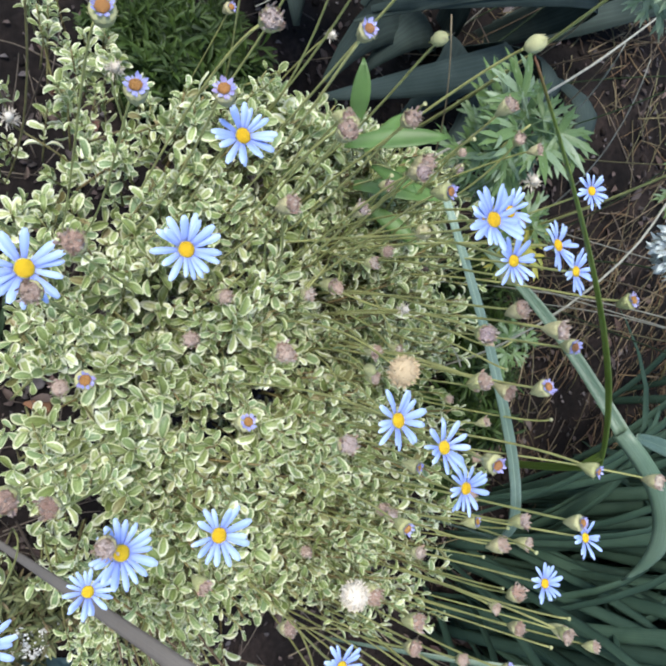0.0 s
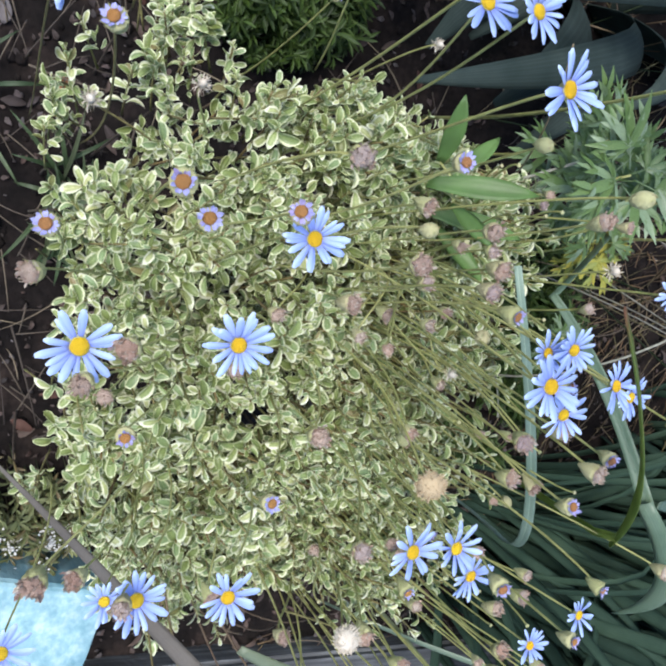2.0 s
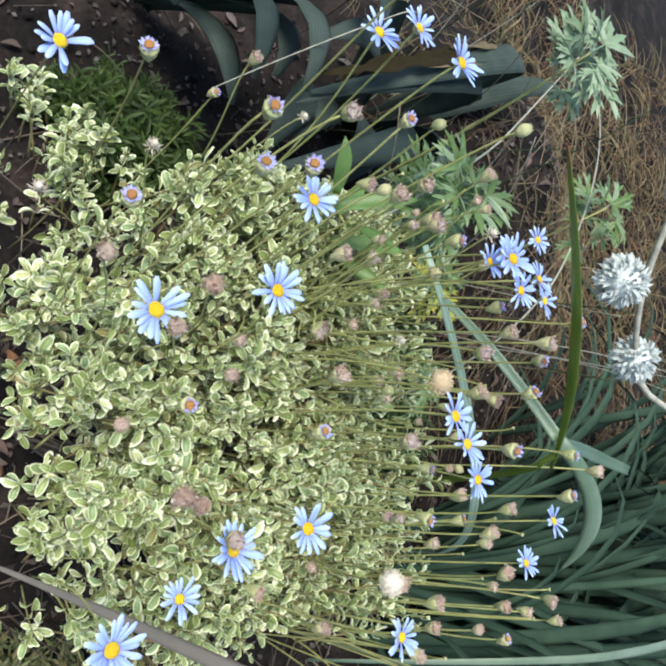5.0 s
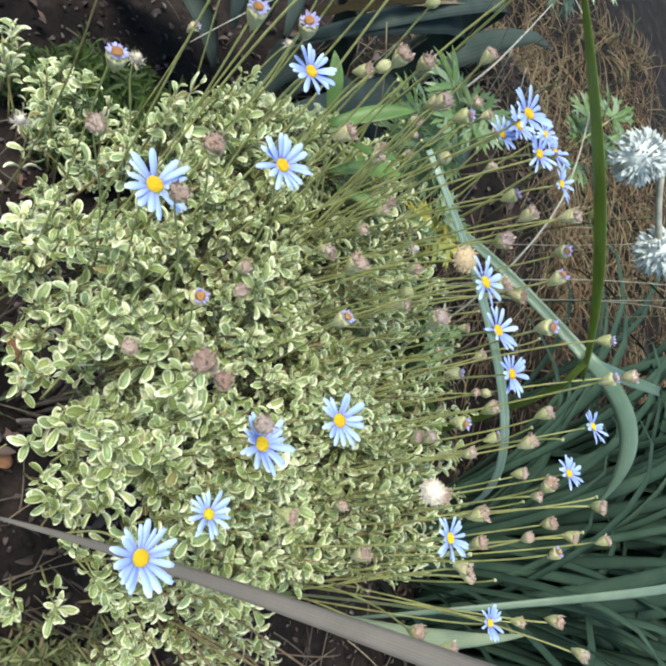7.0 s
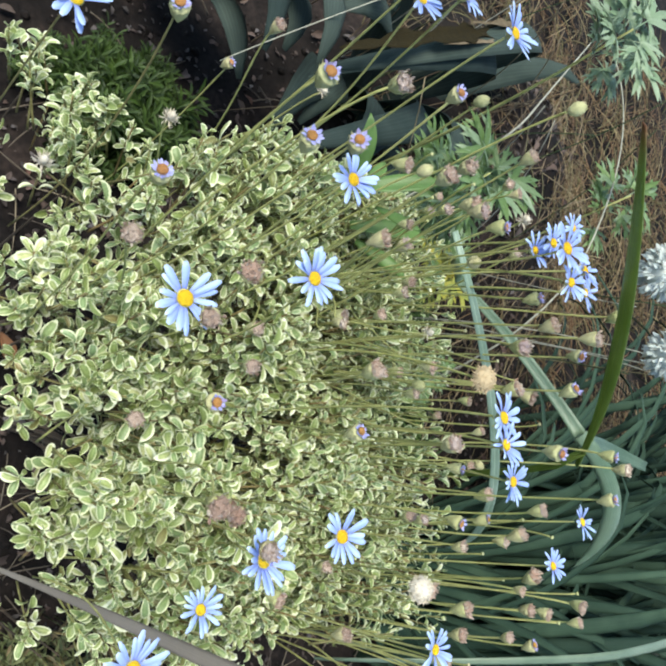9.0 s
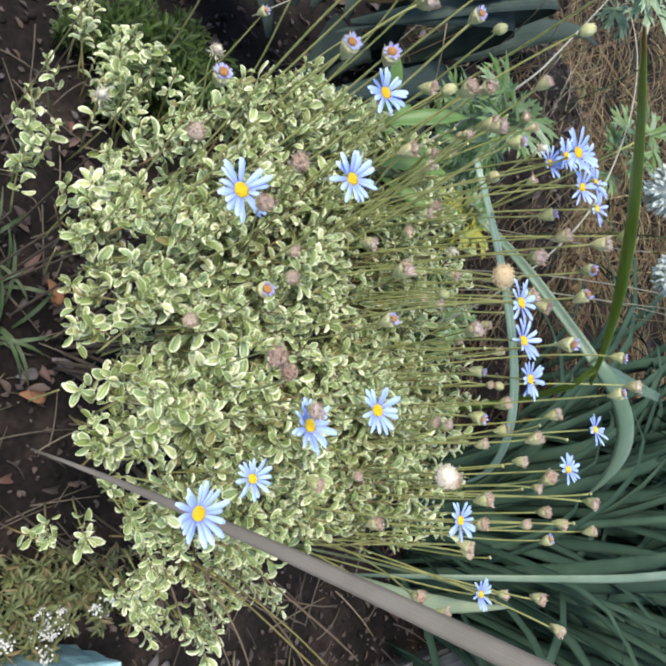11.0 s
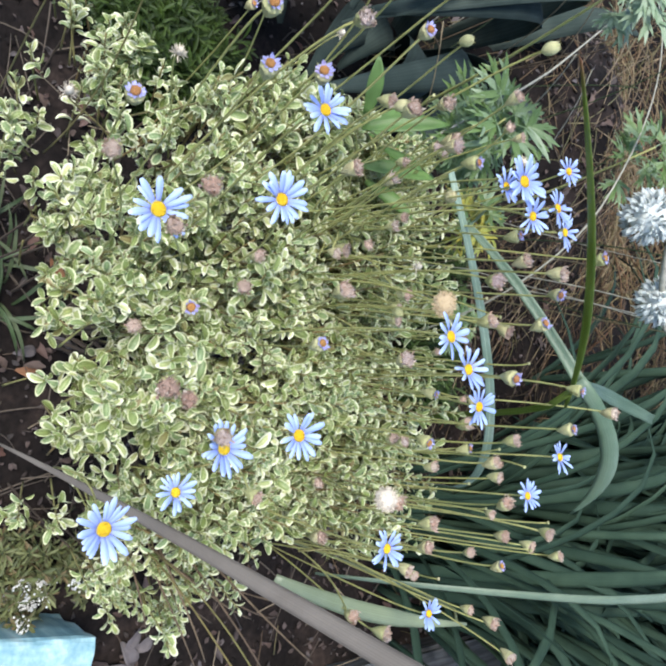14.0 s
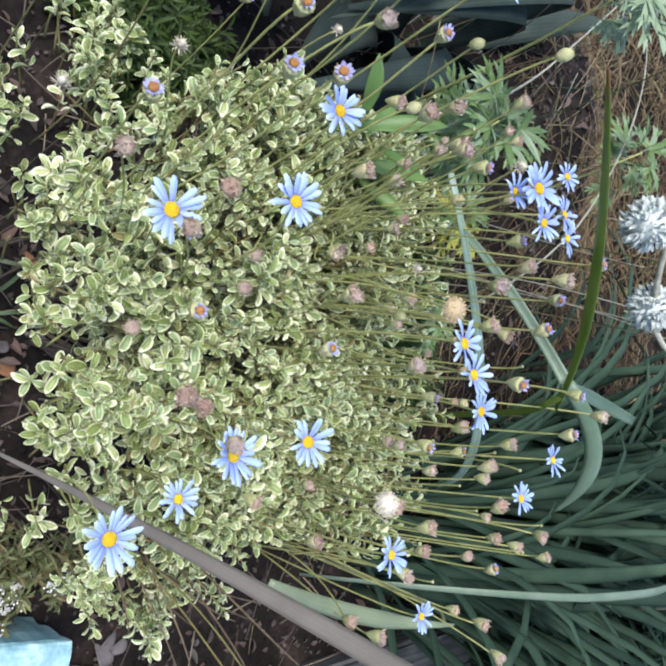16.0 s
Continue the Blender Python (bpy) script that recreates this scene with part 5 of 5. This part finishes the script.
globe_thistle(np.vstack([bezier([(0.55, 1.3, 0.0), (0.40, 1.05, 0.85), (0.12, 0.62, 0.72), (0.032, 0.510, 0.655)], 18), bezier([(0.020, 0.490, 0.656), (0.003, 0.463, 0.664), (-0.048, 0.384, 0.692), (-0.125, 0.40, 0.755)], 14)]), [(-0.048, 0.384, 0.692, 0.020), (0.003, 0.463, 0.664, 0.020), (-0.105, 0.400, 0.742, 0.016)], 41)


# ---- low plants and stones at the front ----
def alyssum():
    root = thing("alyssum", (0.30, 0.17, 0), "low sprawling alyssum with clusters of tiny white flowers beside a stone", "alyssum")
    g, w = Geo(), Geo()
    blade = spoon_leaf(1, 0.22, 0.3, 0.2, 4)
    dot = lathe([(0.3, -0.2), (1.0, 0.0), (0.8, 0.25), (0.2, 0.3)], 6)
    for i in range(170):
        x, y = rng.normal(0.292, 0.030), rng.normal(0.175, 0.06)
        top = Vector((x, y, 0.04 + rng.uniform(0, 0.055)))
        g.add(*tube([(x - 0.01, y, 0), tuple(top)], 0.0008, 0.0005, 4))
        for _ in range(12):
            d = Vector((rng.uniform(-1, 1), rng.uniform(-1, 1), rng.uniform(-0.3, 1)))
            g.add_moved(blade, place_at(top - Vector((0, 0, rng.uniform(0, 0.03))), d, (0, 0, 1), rng.uniform(0.01, 0.018)))
        if i % 3 == 0 and x > 0.298:
            for _ in range(22):
                q = top + Vector((rng.normal(0, 0.004), rng.normal(0, 0.004), rng.uniform(0.002, 0.009)))
                w.add_moved(dot, place_at(q, (rng.uniform(-1, 1), rng.uniform(-1, 1), 0), (0, -0.3, 1), 0.0015))
    tagged(part("foliage", g.mesh("foliage", OLIVE), root), kind="stuff")
    tagged(part("blossom", w.mesh("blossom", ALYSSUM), root, label="clusters of tiny white flowers"), kind="stuff")


alyssum()


def stone_block():
    """A block with slightly worn, uneven faces."""
    size = Vector((0.104, 0.36, 0.115))
    bm = bmesh.new()
    bmesh.ops.create_cube(bm, size=1)
    bmesh.ops.subdivide_edges(bm, edges=bm.edges[:], cuts=15, use_grid_fill=True)
    for v in bm.verts:
        c = Vector(v.co)
        edge = sorted(0.5 - abs(q) for q in c)[1]
        p = Vector((c.x * size.x, c.y * size.y, c.z * size.z))
        n = c.normalized()
        v.co = p - n * (0.006 if edge < 0.02 else 0.0) * (0.6 + 0.6 * noise.noise(p * 40)) + n * 0.0022 * noise.noise(p * 35)
    me = bpy.data.meshes.new("stone_block")
    bm.to_mesh(me)
    bm.free()
    me.materials.append(BLOCK)
    me.uv_layers.new(name="uv")
    ob = new("stone_block", me)
    ob.matrix_basis = pose(0.379, 0.068, 0.0525, 0, 0, -10)
    tagged(ob, "pale blue weathered stone block lying on the soil", "stone block")


stone_block()


def timber_edging():
    root = thing("timber_edging", (0.60, 0.3, -0.05), "weathered grey timber edging of the flower bed", "timber edging")
    for k, (x, z) in enumerate(((0.555, 0.0), (0.636, 0.003))):
        bm = bmesh.new()
        bmesh.ops.create_cube(bm, size=1)
        bmesh.ops.scale(bm, vec=(0.078, 2.6, 0.09), verts=bm.verts)
        bmesh.ops.bevel(bm, geom=bm.edges[:], offset=0.007, segments=2, affect="EDGES")
        me = bpy.data.meshes.new("beam")
        bm.to_mesh(me)
        bm.free()
        me.materials.append(TIMBER)
        me.uv_layers.new(name="uv")
        part("beam", me, root, pose(x, 0.3, z - 0.005, 0, 0, -3))


timber_edging()


def grass_tuft(x, y, count, seed, size=0.12):
    rr = np.random.default_rng(seed)
    root = thing("grass_tuft", (x, y, 0), "small tuft of thin grey-green grass blades in soil", "grass tuft", "grass tufts")
    for i in range(count):
        a = rr.uniform(0, 6.3)
        f = Vector((x + rr.uniform(-0.03, 0.03), y + rr.uniform(-0.02, 0.02), -0.003))
        o = Vector((math.cos(a), math.sin(a), 0)) * size * rr.uniform(0.4, 1.0)
        part("blade", mesh_of(doubled(strap([f, f + o * 0.4 + Vector((0, 0, size * 0.6)), f + o + Vector((0, 0, size * rr.uniform(0.1, 0.6)))], 0.0048, 8, 0.3), 0.0003), "blade", GRASS), root)


grass_tuft(-0.09, 0.15, 18, 51, 0.10)
grass_tuft(-0.03, 0.16, 14, 52, 0.09)
grass_tuft(-0.17, 0.05, 10, 53, 0.08)


def dead_leaf(x, y, size, turn, mat, colour):
    root = thing("dead_leaf", (x, y, ground_height(x, y) + 0.004), "curled " + colour + " dead leaf lying on dark soil", "dead leaf", "dead leaves")
    m = pose(x, y, ground_height(x, y) + 0.007, 0, -6, turn)
    part("blade", mesh_of(doubled(spoon_leaf(size, size * 0.5, 0.5, 0.3, 8), 0.0006), "blade", mat), root, m)
    part("leaf_stalk", mesh_of(tube([(-size * 0.4, 0, 0.001), (-size * 0.1, 0, 0.0), (size * 0.5, 0, 0.0)], 0.0008, 0.0005, 5), "leaf_stalk", TWIG), root, m)


for row in [(0.413, 0.335, 0.040, 30), (0.43, 0.35, 0.034, 110), (0.40, 0.36, 0.030, -40), (0.44, 0.31, 0.036, 70), (-0.28, 0.06, 0.03, 10), (-0.22, 0.02, 0.026, 150), (0.014, 0.2275, 0.032, 60), (0.036, 0.183, 0.028, 100)]:
    dead_leaf(*row, GREY_LEAF, "lilac-grey")
for row in [(-0.085, 0.225, 0.036, 20), (0.056, 0.187, 0.034, 80), (-0.19, 0.12, 0.03, 140)]:
    dead_leaf(*row, BROWN_LEAF, "orange-brown")
